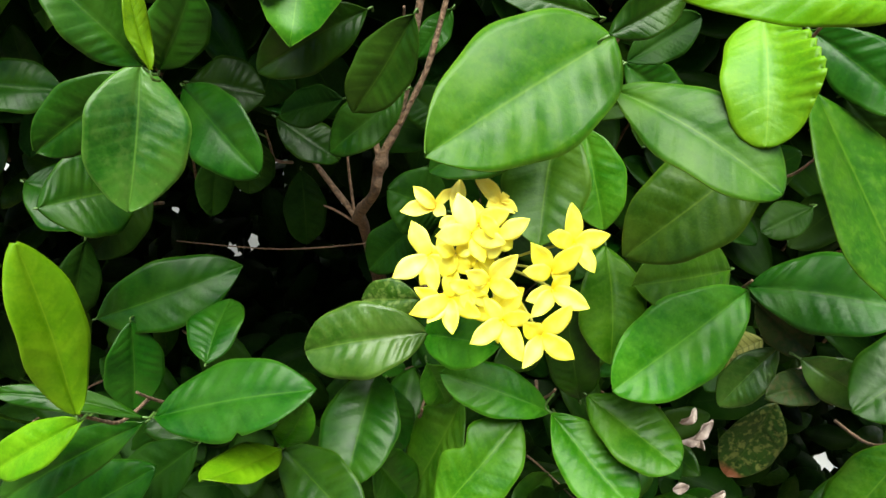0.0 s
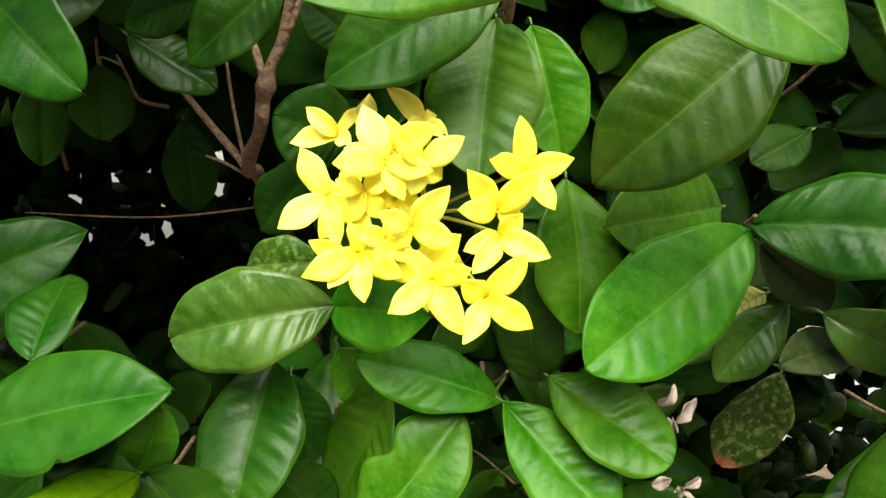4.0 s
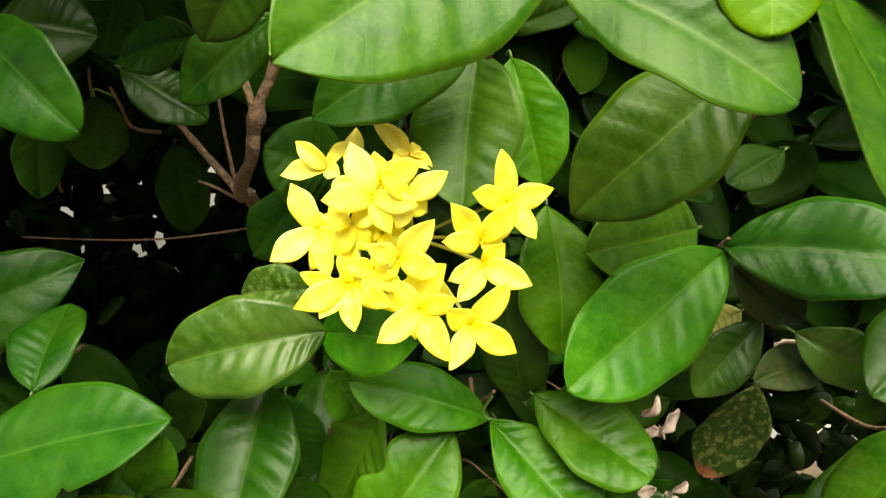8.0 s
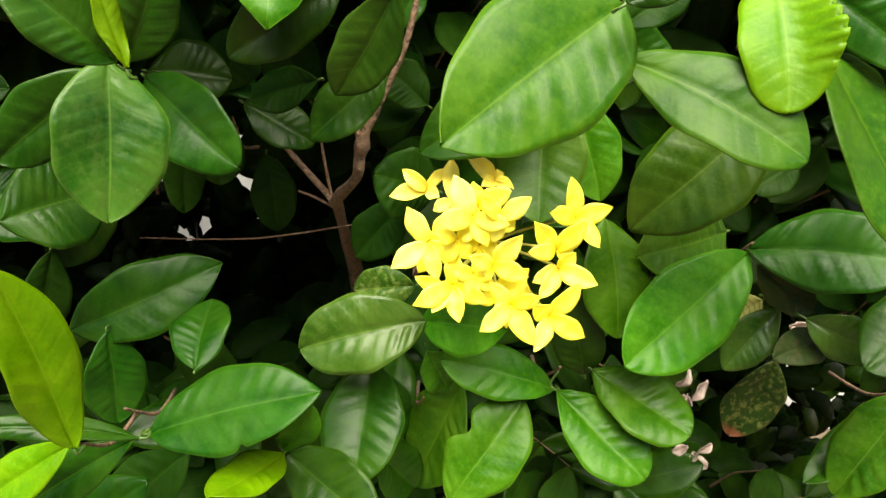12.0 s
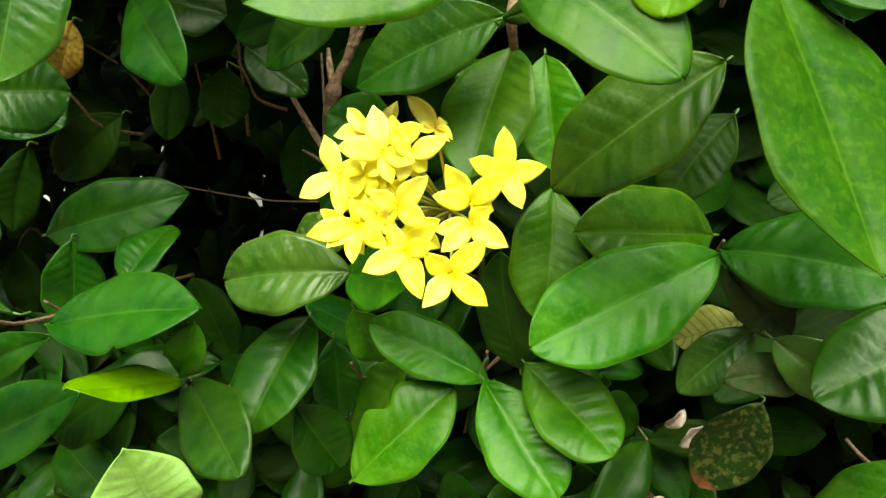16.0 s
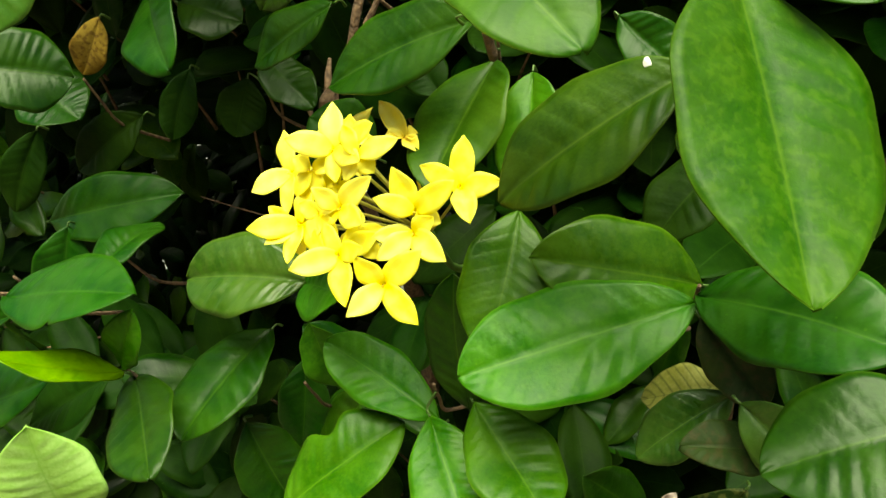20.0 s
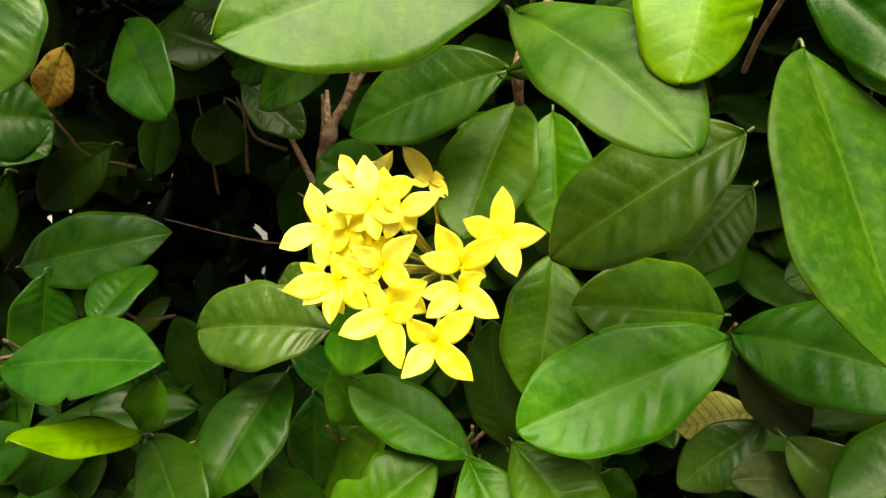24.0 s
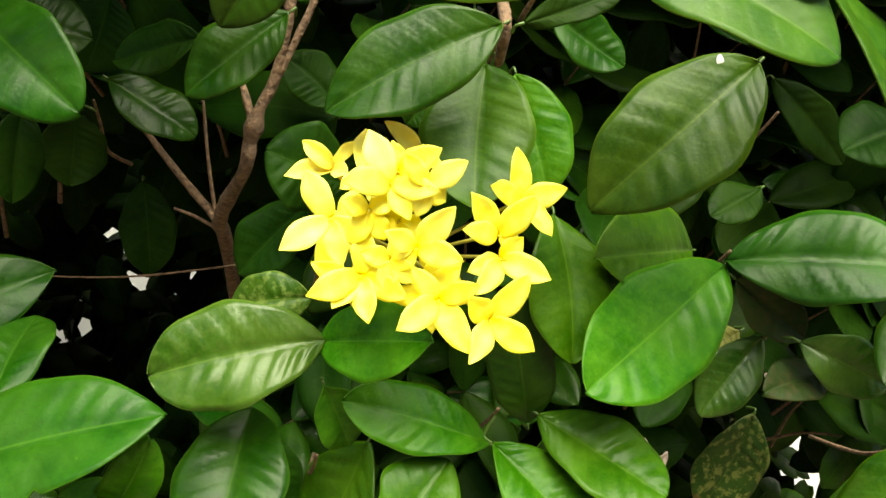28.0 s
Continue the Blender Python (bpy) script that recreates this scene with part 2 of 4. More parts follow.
def petal_material(name, dark, lit, throat):
    mat, nodes, link, b = material(name, 0.55)
    uv = nodes.new("ShaderNodeUVMap")
    sep = nodes.new("ShaderNodeSeparateXYZ")
    link(uv.outputs[0], sep.inputs[0])
    n = nodes.new("ShaderNodeTexNoise")
    n.inputs["Scale"].default_value, n.inputs["Detail"].default_value = 260, 4
    link(nodes.new("ShaderNodeTexCoord").outputs["Object"], n.inputs["Vector"])
    r = ramp(nodes, [(0.3, dark), (0.7, lit)])
    link(n.outputs[0], r.inputs[0])
    # some petals paler at random: blown-out light put into their colour
    washed_out = math_node(nodes, link, "POWER", nodes.new("ShaderNodeObjectInfo").outputs["Random"], 2.0)
    face = mix_node(nodes, link, math_node(nodes, link, "MULTIPLY", washed_out, 0.3), r.outputs[0], tuple(0.6 * c + 0.4 * p for c, p in zip(lit, (0.95, 0.93, 0.7))))
    near = ramp(nodes, [(0.0, (1, 1, 1)), (0.35, (0, 0, 0))])
    link(sep.outputs[0], near.inputs[0])
    color = mix_node(nodes, link, math_node(nodes, link, "MULTIPLY", near.outputs[0], 0.7), face, throat)
    link(color, b.inputs["Base Color"])
    trans = nodes.new("ShaderNodeBsdfTranslucent")
    link(color, trans.inputs["Color"])
    mixer = nodes.new("ShaderNodeMixShader")
    mixer.inputs[0].default_value = 0.28
    link(b.outputs[0], mixer.inputs[1])
    link(trans.outputs[0], mixer.inputs[2])
    link(mixer.outputs[0], nodes["Material Output"].inputs["Surface"])
    return mat


PETAL = {
    "fresh": petal_material("petal_fresh", (0.97, 0.84, 0.016), (0.98, 0.91, 0.11), (0.97, 0.8, 0.008)),
    "faded": petal_material("petal_faded", (0.95, 0.78, 0.05), (0.97, 0.87, 0.16), (0.86, 0.62, 0.05)),
}


# ---- builders ----
def mesh_part(name, verts, faces, mat, parent=None, uvs=None, label=""):
    me = bpy.data.meshes.new(name)
    me.from_pydata([tuple(v) for v in verts], [], faces)
    # the rim of a blade stays crisp
    me.polygons.foreach_set("use_smooth", [uvs is None or len(f) == 3 for f in faces])
    if uvs is not None:
        layer = me.uv_layers.new(name="UVMap")
        idx = np.empty(len(me.loops), dtype=np.int32)
        me.loops.foreach_get("vertex_index", idx)
        layer.data.foreach_set("uv", np.asarray(uvs, dtype=np.float32)[idx].ravel())
    me.materials.append(mat)
    me.update()
    ob = new(name, me)
    if parent:
        ob.parent = parent
    if label:
        ob["label"] = label
    return ob


def sheet(grid, uv, thick):
    """Vertices, faces and uvs of a closed thin blade from a grid of points."""
    nu, nv = grid.shape[:2]
    du, dv = np.gradient(grid, axis=0), np.gradient(grid, axis=1)
    nrm = np.cross(dv, du)
    ln = np.linalg.norm(nrm, axis=2, keepdims=True)
    nrm = nrm / np.maximum(ln, 1e-12)
    top, bottom = grid.reshape(-1, 3), (grid - nrm * thick).reshape(-1, 3)
    n = nu * nv
    faces = []
    for i in range(nu - 1):
        for j in range(nv - 1):
            a, b, c, d = i * nv + j, i * nv + j + 1, (i + 1) * nv + j + 1, (i + 1) * nv + j
            faces += [(a, b, c), (a, c, d), (n + c, n + b, n + a), (n + d, n + c, n + a)]
    rim = [j for j in range(nv)] + [i * nv + nv - 1 for i in range(1, nu)] + [(nu - 1) * nv + j for j in range(nv - 2, -1, -1)] + [i * nv for i in range(nu - 2, 0, -1)]
    for a, b in zip(rim, rim[1:] + rim[:1]):
        faces.append((b, a, n + a, n + b))
    return np.concatenate([top, bottom]), faces, np.concatenate([uv.reshape(-1, 2)] * 2)


def blade(length, width, fold, droop, nu=42, nv=15, seed=0.0, ends=(0.78, 0.7), bite=None, ripple=0.0, ribs=9.0, relief=0.036):
    """A leaf blade along +x with its face to +z, from its base at the origin to its tip."""
    k = np.linspace(0, 1, nu)[:, None]
    u = 0.45 * k + 0.55 * (0.5 - 0.5 * np.cos(np.pi * k))
    v = np.linspace(-1, 1, nv)[None, :]
    a, b = ends
    top = (a / (a + b)) ** a * (b / (a + b)) ** b
    hw = width / 2 * u ** a * (1 - u) ** b / top
    hw = np.maximum(hw, 0.0006) + 0 * v
    if bite:
        u0, side, depth, r = bite
        hw = hw * np.where(v * side > 0, 1 - depth * np.exp(-((u - u0) / r) ** 2), 1.0)
    wave = 1 + 0.03 * np.sin(u * 17 + seed) * np.abs(v)
    y = hw * v * wave
    bend = 0.02 * length * np.sin(np.pi * u) * math.sin(seed * 3.1)
    edge = np.abs(v)
    z = fold * np.abs(y) * (1 - 0.45 * edge) + droop * length * 4 * u * (1 - u)
    phase = u * ribs - edge * 0.5 * 2.6 + 0.3 * (v > 0) + 0.25 * np.sin(u * 7 + seed)
    puff = 0.65 + 0.35 * np.sin(u * 13 + seed * 5 + 2 * np.sign(v))
    z = z + relief * width * puff * np.sin(np.pi * phase) ** 2 * np.sin(np.pi * np.clip(edge, 0, 1)) * np.sin(np.pi * u) ** 0.5
    z = z - 0.0007 * np.exp(-(v / 0.12) ** 2) * (1 - 0.5 * u)
    z = z + 0.0012 * np.sin(u * 9 + seed * 2) * edge ** 2 + 0.0008 * np.sin(u * 5 - seed) * v
    z = z + ripple * 0.0016 * np.sin(u * 70) * np.clip(v, 0, 1) ** 2 * (u < 0.75) + ripple * 0.009 * np.clip(v - 0.3, 0, 1) * np.sin(np.pi * u)
    x = length * u + 0 * v
    return np.stack([x, y + bend, z], axis=2), np.stack([u + 0 * v, (v + 1) / 2 + 0 * u], axis=2)


def frame_of(base, tip, face):
    ax = (Vector(tip) - Vector(base)).normalized()
    n = Vector(face)
    n = (n - ax * n.dot(ax)).normalized()
    s = n.cross(ax)
    return Matrix(((ax.x, s.x, n.x, base[0]), (ax.y, s.y, n.y, base[1]), (ax.z, s.z, n.z, base[2]), (0, 0, 0, 1)))


def tube_data(points, radii, sides=7):
    """A tapering round stem through points."""
    pts = [Vector(p) for p in points]
    fine, rad = [], []
    for i in range(len(pts) - 1):
        p0, p1, p2, p3 = pts[max(i - 1, 0)], pts[i], pts[i + 1], pts[min(i + 2, len(pts) - 1)]
        for k in range(5):
            t = k / 5
            fine.append(0.5 * ((2 * p1) + (p2 - p0) * t + (2 * p0 - 5 * p1 + 4 * p2 - p3) * t * t + (3 * p1 - p0 - 3 * p2 + p3) * t ** 3))
            rad.append(radii[i] + (radii[i + 1] - radii[i]) * t)
    fine.append(pts[-1])
    rad.append(radii[-1])
    verts, faces = [], []
    side = Vector((0.3, 1, 0.2))
    for i, (p, r) in enumerate(zip(fine, rad)):
        ax = (fine[min(i + 1, len(fine) - 1)] - fine[max(i - 1, 0)]).normalized()
        side = (side - ax * side.dot(ax)).normalized()
        other = ax.cross(side)
        r = r * (1 + 0.2 * noise.noise(p * 160))
        for k in range(sides):
            a = 2 * math.pi * k / sides
            verts.append(p + (side * math.cos(a) + other * math.sin(a)) * r)
    for i in range(len(fine) - 1):
        for k in range(sides):
            a, b = i * sides + k, i * sides + (k + 1) % sides
            faces.append((a, b, b + sides, a + sides))
    faces.append(tuple(range(sides - 1, -1, -1)))
    faces.append(tuple(range(len(verts) - sides, len(verts))))
    return verts, faces


def tube(name, points, radii, mat, parent=None, sides=7, label=""):
    verts, faces = tube_data(points, radii, sides)
    return mesh_part(name, verts, faces, mat, parent, label=label)


def leafy_shoot(node, label, back=(0.0, 0.06, -0.022)):
    """A shoot with its stem, rooted in the bush behind; its leaves are added one by one."""
    ob = new("leafy_shoot")
    tagged(ob, label, "leafy shoot", "shoots of the bush")
    n = Vector(node)
    root = n + Vector(back)
    mid = n.lerp(root, 0.45) + Vector((0.003 * math.sin(n.x * 90), 0.0, -0.006))
    tube("stem", [n + Vector((0, -0.004, 0.004)), n.lerp(mid, 0.3), mid, root], [0.0006, 0.0007, 0.0008, 0.001], BARK, ob)
    ob["node"] = node
    return ob


def leaf(shoot, kind, base, tip, width, face, fold, droop, **shape):
    length = (Vector(tip) - Vector(base)).length
    seed = (base[0] * 913 + tip[2] * 571) % 6.28
    grid, uv = blade(length, width, fold, droop, seed=seed, **shape)
    verts, faces, uvs = sheet(grid, uv, 0.00035)
    ob = mesh_part("leaf", verts, faces, LEAF[kind], shoot, uvs)
    m = frame_of(base, tip, face)
    ob.matrix_basis = m
    # stalk from the blade to the shoot's node, or into the bush where the node is far
    n = Vector(shoot["node"])
    b = Vector(base)
    goal = n if (n - b).length < 0.01 else b + (b - Vector(tip)).normalized() * 0.0022 + Vector((0.0, 0.006, -0.001))
    inv = m.inverted()
    way = (b - Vector(tip)).normalized()
    pts = [inv @ p for p in (b + way * 0.0003, b + way * min(0.004, 0.4 * (goal - b).length) + Vector((0, 0.0006, 0)), goal)]
    tube("petiole", pts, [0.0005, 0.0005, 0.0006], GREEN_STEM, ob, 6)
    return ob


def petal_grid(length, width, curl, cup, wave, nu=15, nv=7):
    """A thin pointed petal along +x, creased along its middle."""
    u = np.linspace(0, 1, nu)[:, None]
    v = np.linspace(-1, 1, nv)[None, :]
    hw = np.maximum(width / 2 * (0.06 + 0.94 * u) ** 0.72 * (1 - u ** 1.6) * 1.85, 0.00012)
    x = 0.0004 + (length - 0.0004) * u + 0 * v
    y = hw * v * (1 + 0.05 * np.sin(u * 9 + wave) * np.abs(v))
    z = curl * length * (u - u ** 2) * 2 + cup * np.abs(v) ** 1.5 * hw + 0.0003 * np.sin(u * 11 + wave) * v + 0 * u
    z = z - 0.00025 * np.exp(-(v / 0.2) ** 2) * np.sin(np.pi * u)
    return np.stack([x, y, z], axis=2), np.stack([u + 0 * v, (v + 1) / 2 + 0 * u], axis=2)


ROOT = Vector((0.026, 0.345, 0.9))


def floret(bouquet, centre, face, state, tips):
    """Four pointed petals, each to its own tip, round a throat on a long thin tube."""
    n = Vector(face).normalized()
    c = Vector(centre)
    m = frame_of(c, c + n.orthogonal(), n)
    inv = m.inverted()
    back = c - n * 0.02
    pts = [inv @ p for p in (c - n * 0.0002, c - n * 0.008, back.lerp(ROOT, 0.4), ROOT)]
    ob = tube("floret", pts, [0.0009, 0.0006, 0.0006, 0.0008], TUBE if state == "fresh" else PETAL["faded"], bouquet, 6)
    ob.matrix_basis = m
    rnd = random.Random(int(c.x * 1e5) + int(c.z * 1e4))
    fresh = state == "fresh"
    for k, tip in enumerate(tips):
        way = Vector(tip) - c
        ln = way.length
        width = min(max(ln, 0.0125), 0.0165) * rnd.uniform(0.64, 0.72) * (1 if fresh else 0.85)
        grid, uv = petal_grid(ln, width, rnd.uniform(0.02, 0.14), rnd.uniform(0.0, 0.3) if fresh else rnd.uniform(0.2, 0.8), rnd.uniform(0, 6))
        verts, faces, uvs = sheet(grid, uv, 0.00016)
        p = mesh_part("petal", verts, faces, PETAL[state], ob, uvs)
        p.matrix_basis = inv @ frame_of(c + n * 0.00025 * k, Vector(tip) + n * 0.00025 * k, n)
    tube("style", [(0, 0, 0), (0.0002, 0.0002, 0.0012), (0.0003, 0.0002, 0.0024)], [0.0003, 0.00025, 0.0003], PETAL["faded"], ob, 5)
    return ob


# ---- setting ----
def slab(name, x0, x1, y0, y1, z0, z1, mat, kind="structure", label="", category=""):
    v = [(x, y, z) for z in (z0, z1) for y in (y0, y1) for x in (x0, x1)]
    f = [(0, 2, 3, 1), (4, 5, 7, 6), (0, 1, 5, 4), (2, 6, 7, 3), (0, 4, 6, 2), (1, 3, 7, 5)]
    ob = mesh_part(name, v, f, mat)
    for p in ob.data.polygons:
        p.use_smooth = False
    return tagged(ob, label, category, kind=kind)


slab("ground", -300, 300, -300, 300, -0.3, 0.0, SOIL, label="bare brown soil under and before the hedge", category="ground")
slab("wall_back", -4, 4, 1.5, 1.7, -0.02, 2.6, WHITE_WALL, label="white painted garden wall behind the hedge", category="wall")

# added out of view, to keep low sky light off the hedge
slab("wall_front", -9, 9, -5.2, -5.0, -0.02, 3.2, GREY_WALL, label="unseen grey wall added before the hedge to block low sky light", category="wall")

# ---- the bush: woody limbs ----
bush = new("bush_limbs")
tagged(bush, "brown woody limbs and forking twigs inside the bush", "branches")
tube("limb", [(-0.008, 0.335, 1.03), (-0.0165, 0.343, 0.985), (-0.0215, 0.3495, 0.9653), (-0.0272, 0.351, 0.9545), (-0.0297, 0.352, 0.9475), (-0.0312, 0.353, 0.9425), (-0.0339, 0.358, 0.9316), (-0.0475, 0.405, 0.9095), (-0.0495, 0.47, 0.88), (-0.045, 0.62, 0.7), (-0.02, 0.68, -0.01)],
     [0.0017, 0.0019, 0.0019, 0.0021, 0.0036, 0.0026, 0.0026, 0.0034, 0.0032, 0.008, 0.012], BARK, bush, 9)
tube("twig", [(-0.088, 0.415, 0.965), (-0.0765, 0.418, 0.945), (-0.062, 0.415, 0.925), (-0.048, 0.409, 0.9085)], [0.0011, 0.0014, 0.0017, 0.0024], BARK, bush)
tube("twig", [(-0.0523, 0.40, 0.965), (-0.0515, 0.405, 0.935), (-0.0495, 0.41, 0.909)], [0.0006, 0.0008, 0.001], BARK, bush)
tube("twig", [(-0.068, 0.417, 0.914), (-0.06, 0.415, 0.911), (-0.0495, 0.411, 0.9055)], [0.0005, 0.0007, 0.001], BARK, bush)
tube("twig", [(-0.03, 0.45, 0.885), (-0.1, 0.455, 0.878), (-0.17, 0.46, 0.882)], [0.0006, 0.0005, 0.0003], BARK, bush)
tube("twig", [(0.004, 0.338, 1.03), (-0.006, 0.342, 0.995), (-0.014, 0.346, 0.978), (-0.0235, 0.3505, 0.9605)], [0.0013, 0.0014, 0.0015, 0.0016], BARK, bush)
tube("twig", [(-0.034, 0.357, 0.966), (-0.0318, 0.3535, 0.957), (-0.0298, 0.352, 0.9485)], [0.0008, 0.0015, 0.0018], BARK, bush)

tube("twig", [(0.057, 0.38, 1.03), (0.0535, 0.33, 0.998), (0.0508, 0.305, 0.98), (0.0515, 0.316, 0.968)], [0.0017, 0.0018, 0.0022, 0.0016], BARK, bush)

# ---- the shoots and their leaves ----
# LEAVES begin
shoot = leafy_shoot((-0.1027, 0.2684, 0.9916), "leafy shoot with broad glossy green leaves round one node", (-0.01, 0.05, 0.045))
leaf(shoot, "dusty", (-0.1016, 0.2570, 0.9948), (-0.1059, 0.2454, 0.9471), 0.0342, (0.5006, -0.8653, 0.0251), 0.22, 0.041, ends=(0.68, 0.72), relief=0.022)
leaf(shoot, "mature", (-0.1148, 0.3371, 0.9837), (-0.0768, 0.3083, 0.9499), 0.0311, (-0.3847, -0.8702, 0.3079), 0.26, 0.065, ends=(0.78, 0.6), relief=0.02)
leaf(shoot, "mature", (-0.0908, 0.2315, 0.9950), (-0.1126, 0.2189, 1.0211), 0.0216, (0.6478, -0.7398, 0.1816), 0.25, 0.064)
leaf(shoot, "young", (-0.0862, 0.2250, 0.9941), (-0.0902, 0.2250, 1.0184), 0.0077, (0.6201, -0.7780, 0.1013), 0.11, 0.027)
leaf(shoot, "mature", (-0.1027, 0.2775, 0.9930), (-0.0859, 0.2705, 1.0216), 0.0221, (0.3467, -0.8439, -0.4094), 0.29, 0.042)
leaf(shoot, "mature", (-0.1028, 0.2594, 0.9907), (-0.1405, 0.2570, 0.9660), 0.0231, (0.0925, -0.9946, -0.0460), 0.28, -0.001)
leaf(shoot, "mature", (-0.2066, 0.3300, 0.9853), (-0.1653, 0.3300, 0.9829), 0.0247, (0.0234, -0.9146, 0.4038), 0.19, 0.010)
leaf(shoot, "mature", (-0.1214, 0.3642, 0.9849), (-0.0857, 0.3659, 0.9788), 0.0300, (0.1078, -0.9244, 0.3658), 0.21, 0.036)
shoot = leafy_shoot((0.0583, 0.2545, 1.0040), "leafy shoot with large bright green leaves overhanging the flowers")
leaf(shoot, "bright", (0.0527, 0.2389, 1.0037), (-0.0053, 0.2084, 0.9710), 0.0434, (0.2760, -0.8575, 0.4343), 0.10, -0.008, ends=(0.6, 0.76), relief=0.018)
leaf(shoot, "olive", (0.0547, 0.2451, 0.9876), (0.0996, 0.2153, 0.9589), 0.0287, (-0.2478, -0.7402, 0.6244), 0.16, 0.074, ends=(0.8, 0.56), relief=0.02)
leaf(shoot, "mature", (0.0475, 0.2200, 1.0040), (0.0682, 0.2200, 1.0157), 0.0128, (-0.0898, -0.9832, 0.1587), 0.25, 0.003)
leaf(shoot, "shade_dark", (0.0720, 0.3000, 0.9953), (0.0992, 0.3000, 1.0122), 0.0177, (-0.1488, -0.9594, 0.2397), 0.26, 0.001)
leaf(shoot, "mature", (0.0600, 0.3000, 1.0122), (0.0207, 0.3000, 1.0214), 0.0134, (0.0374, -0.9866, 0.1586), 0.22, 0.000)
shoot = leafy_shoot((0.1211, 0.2472, 1.0067), "young shoot with a crinkled lime leaf and a large green leaf")
leaf(shoot, "young", (0.0987, 0.2402, 1.0095), (0.0948, 0.2190, 0.9723), 0.0275, (-0.2133, -0.8069, 0.5508), 0.10, 0.045, ripple=1.0, ends=(0.5, 0.5), relief=0.015)
leaf(shoot, "matt", (0.1248, 0.2527, 0.9857), (0.1503, 0.2162, 0.9157), 0.0488, (0.3876, -0.7289, 0.5633), 0.14, -0.012, ends=(0.72, 0.8), relief=0.026)
leaf(shoot, "lime", (0.1201, 0.1905, 1.0105), (0.0547, 0.1880, 1.0138), 0.0155, (0.0429, -0.9945, 0.0957), 0.30, 0.060)
leaf(shoot, "mature", (0.1237, 0.2609, 1.0060), (0.1550, 0.2483, 0.9794), 0.0209, (-0.2825, -0.9519, 0.1190), 0.16, 0.067)
shoot = leafy_shoot((0.1848, 0.3600, 0.9522), "leafy shoot with a broad dark green veined leaf")
leaf(shoot, "olive", (0.1188, 0.2730, 0.9651), (0.0707, 0.2801, 0.9218), 0.0380, (-0.4287, -0.8392, 0.3346), 0.21, 0.072, ends=(0.76, 0.78), relief=0.03)
# set-back leaves in the green whose colour imitates shade
leaf(shoot, "shade_dark", (0.1354, 0.3349, 0.9480), (0.1133, 0.3302, 0.9117), 0.0277, (-0.4112, -0.8373, 0.3603), 0.14, 0.065)
leaf(shoot, "shade_dark", (0.2126, 0.4000, 0.9748), (0.2532, 0.4000, 0.9341), 0.0229, (-0.0654, -0.9957, -0.0654), 0.24, 0.067)
leaf(shoot, "shade_dark", (0.2535, 0.3600, 0.9522), (0.2201, 0.3600, 0.9396), 0.0343, (-0.2005, -0.8227, 0.5320), 0.28, 0.014)
leaf(shoot, "shade_dark", (0.1848, 0.3652, 0.9237), (0.1581, 0.3599, 0.9121), 0.0198, (-0.0992, -0.7994, 0.5926), 0.17, 0.003)
shoot = leafy_shoot((0.1310, 0.3053, 0.9015), "leafy shoot with glossy ribbed green leaves in a pair")
leaf(shoot, "light", (0.1313, 0.3048, 0.8997), (0.0678, 0.2733, 0.8680), 0.0376, (0.1523, -0.8412, 0.5189), 0.13, 0.019, ends=(0.8, 0.62), relief=0.034)
leaf(shoot, "mature", (0.1310, 0.3043, 0.9015), (0.1816, 0.2707, 0.9025), 0.0360, (-0.4455, -0.6536, 0.6118), 0.16, 0.038, ends=(0.8, 0.68))
leaf(shoot, "light", (0.1321, 0.3284, 0.9022), (0.0788, 0.2958, 0.9047), 0.0360, (0.4949, -0.7957, 0.3491), 0.10, 0.063)
shoot = leafy_shoot((0.0514, 0.3204, 0.9721), "leafy shoot with dark oval leaves hanging above the flowers")
leaf(shoot, "olive", (0.0495, 0.3248, 0.9688), (0.0399, 0.3003, 0.9207), 0.0378, (-0.2941, -0.8446, 0.4471), 0.17, -0.003, ends=(0.7, 0.68), relief=0.018)
leaf(shoot, "light", (0.0623, 0.3312, 0.9664), (0.0706, 0.3185, 0.9234), 0.0271, (-0.1399, -0.9708, 0.1947), 0.26, 0.038, relief=0.02)
leaf(shoot, "mature", (0.0487, 0.3008, 0.9782), (-0.0058, 0.3080, 0.9510), 0.0306, (-0.2656, -0.9330, 0.2427), 0.16, 0.038, ends=(0.76, 0.76), relief=0.025)
leaf(shoot, "shade_dark", (0.0502, 0.2824, 0.9757), (0.0778, 0.2757, 0.9847), 0.0104, (-0.3042, -0.9194, 0.2493), 0.24, -0.005)
leaf(shoot, "mature", (0.0854, 0.3591, 0.9937), (0.1148, 0.3572, 0.9732), 0.0222, (0.0355, -0.9892, 0.1425), 0.30, -0.008)
leaf(shoot, "mature", (0.0392, 0.3537, 0.9630), (0.0265, 0.3560, 0.9494), 0.0165, (-0.2697, -0.9588, 0.0890), 0.25, 0.058)
shoot = leafy_shoot((0.0502, 0.3095, 0.8491), "leafy shoot with light green ribbed leaves below the flowers")
leaf(shoot, "light", (0.0502, 0.3174, 0.8360), (-0.0013, 0.3206, 0.8541), 0.0250, (0.1465, -0.8170, 0.5577), 0.10, 0.053, ends=(0.8, 0.66), relief=0.045)
leaf(shoot, "light", (0.0495, 0.3095, 0.8393), (0.0823, 0.2841, 0.8068), 0.0307, (0.0253, -0.7757, 0.6306), 0.17, 0.036, ends=(0.82, 0.58), relief=0.045)
leaf(shoot, "light", (0.0652, 0.3075, 0.8492), (0.1003, 0.2816, 0.8283), 0.0308, (-0.0588, -0.6740, 0.7364), 0.10, -0.006, ends=(0.82, 0.58), relief=0.05)
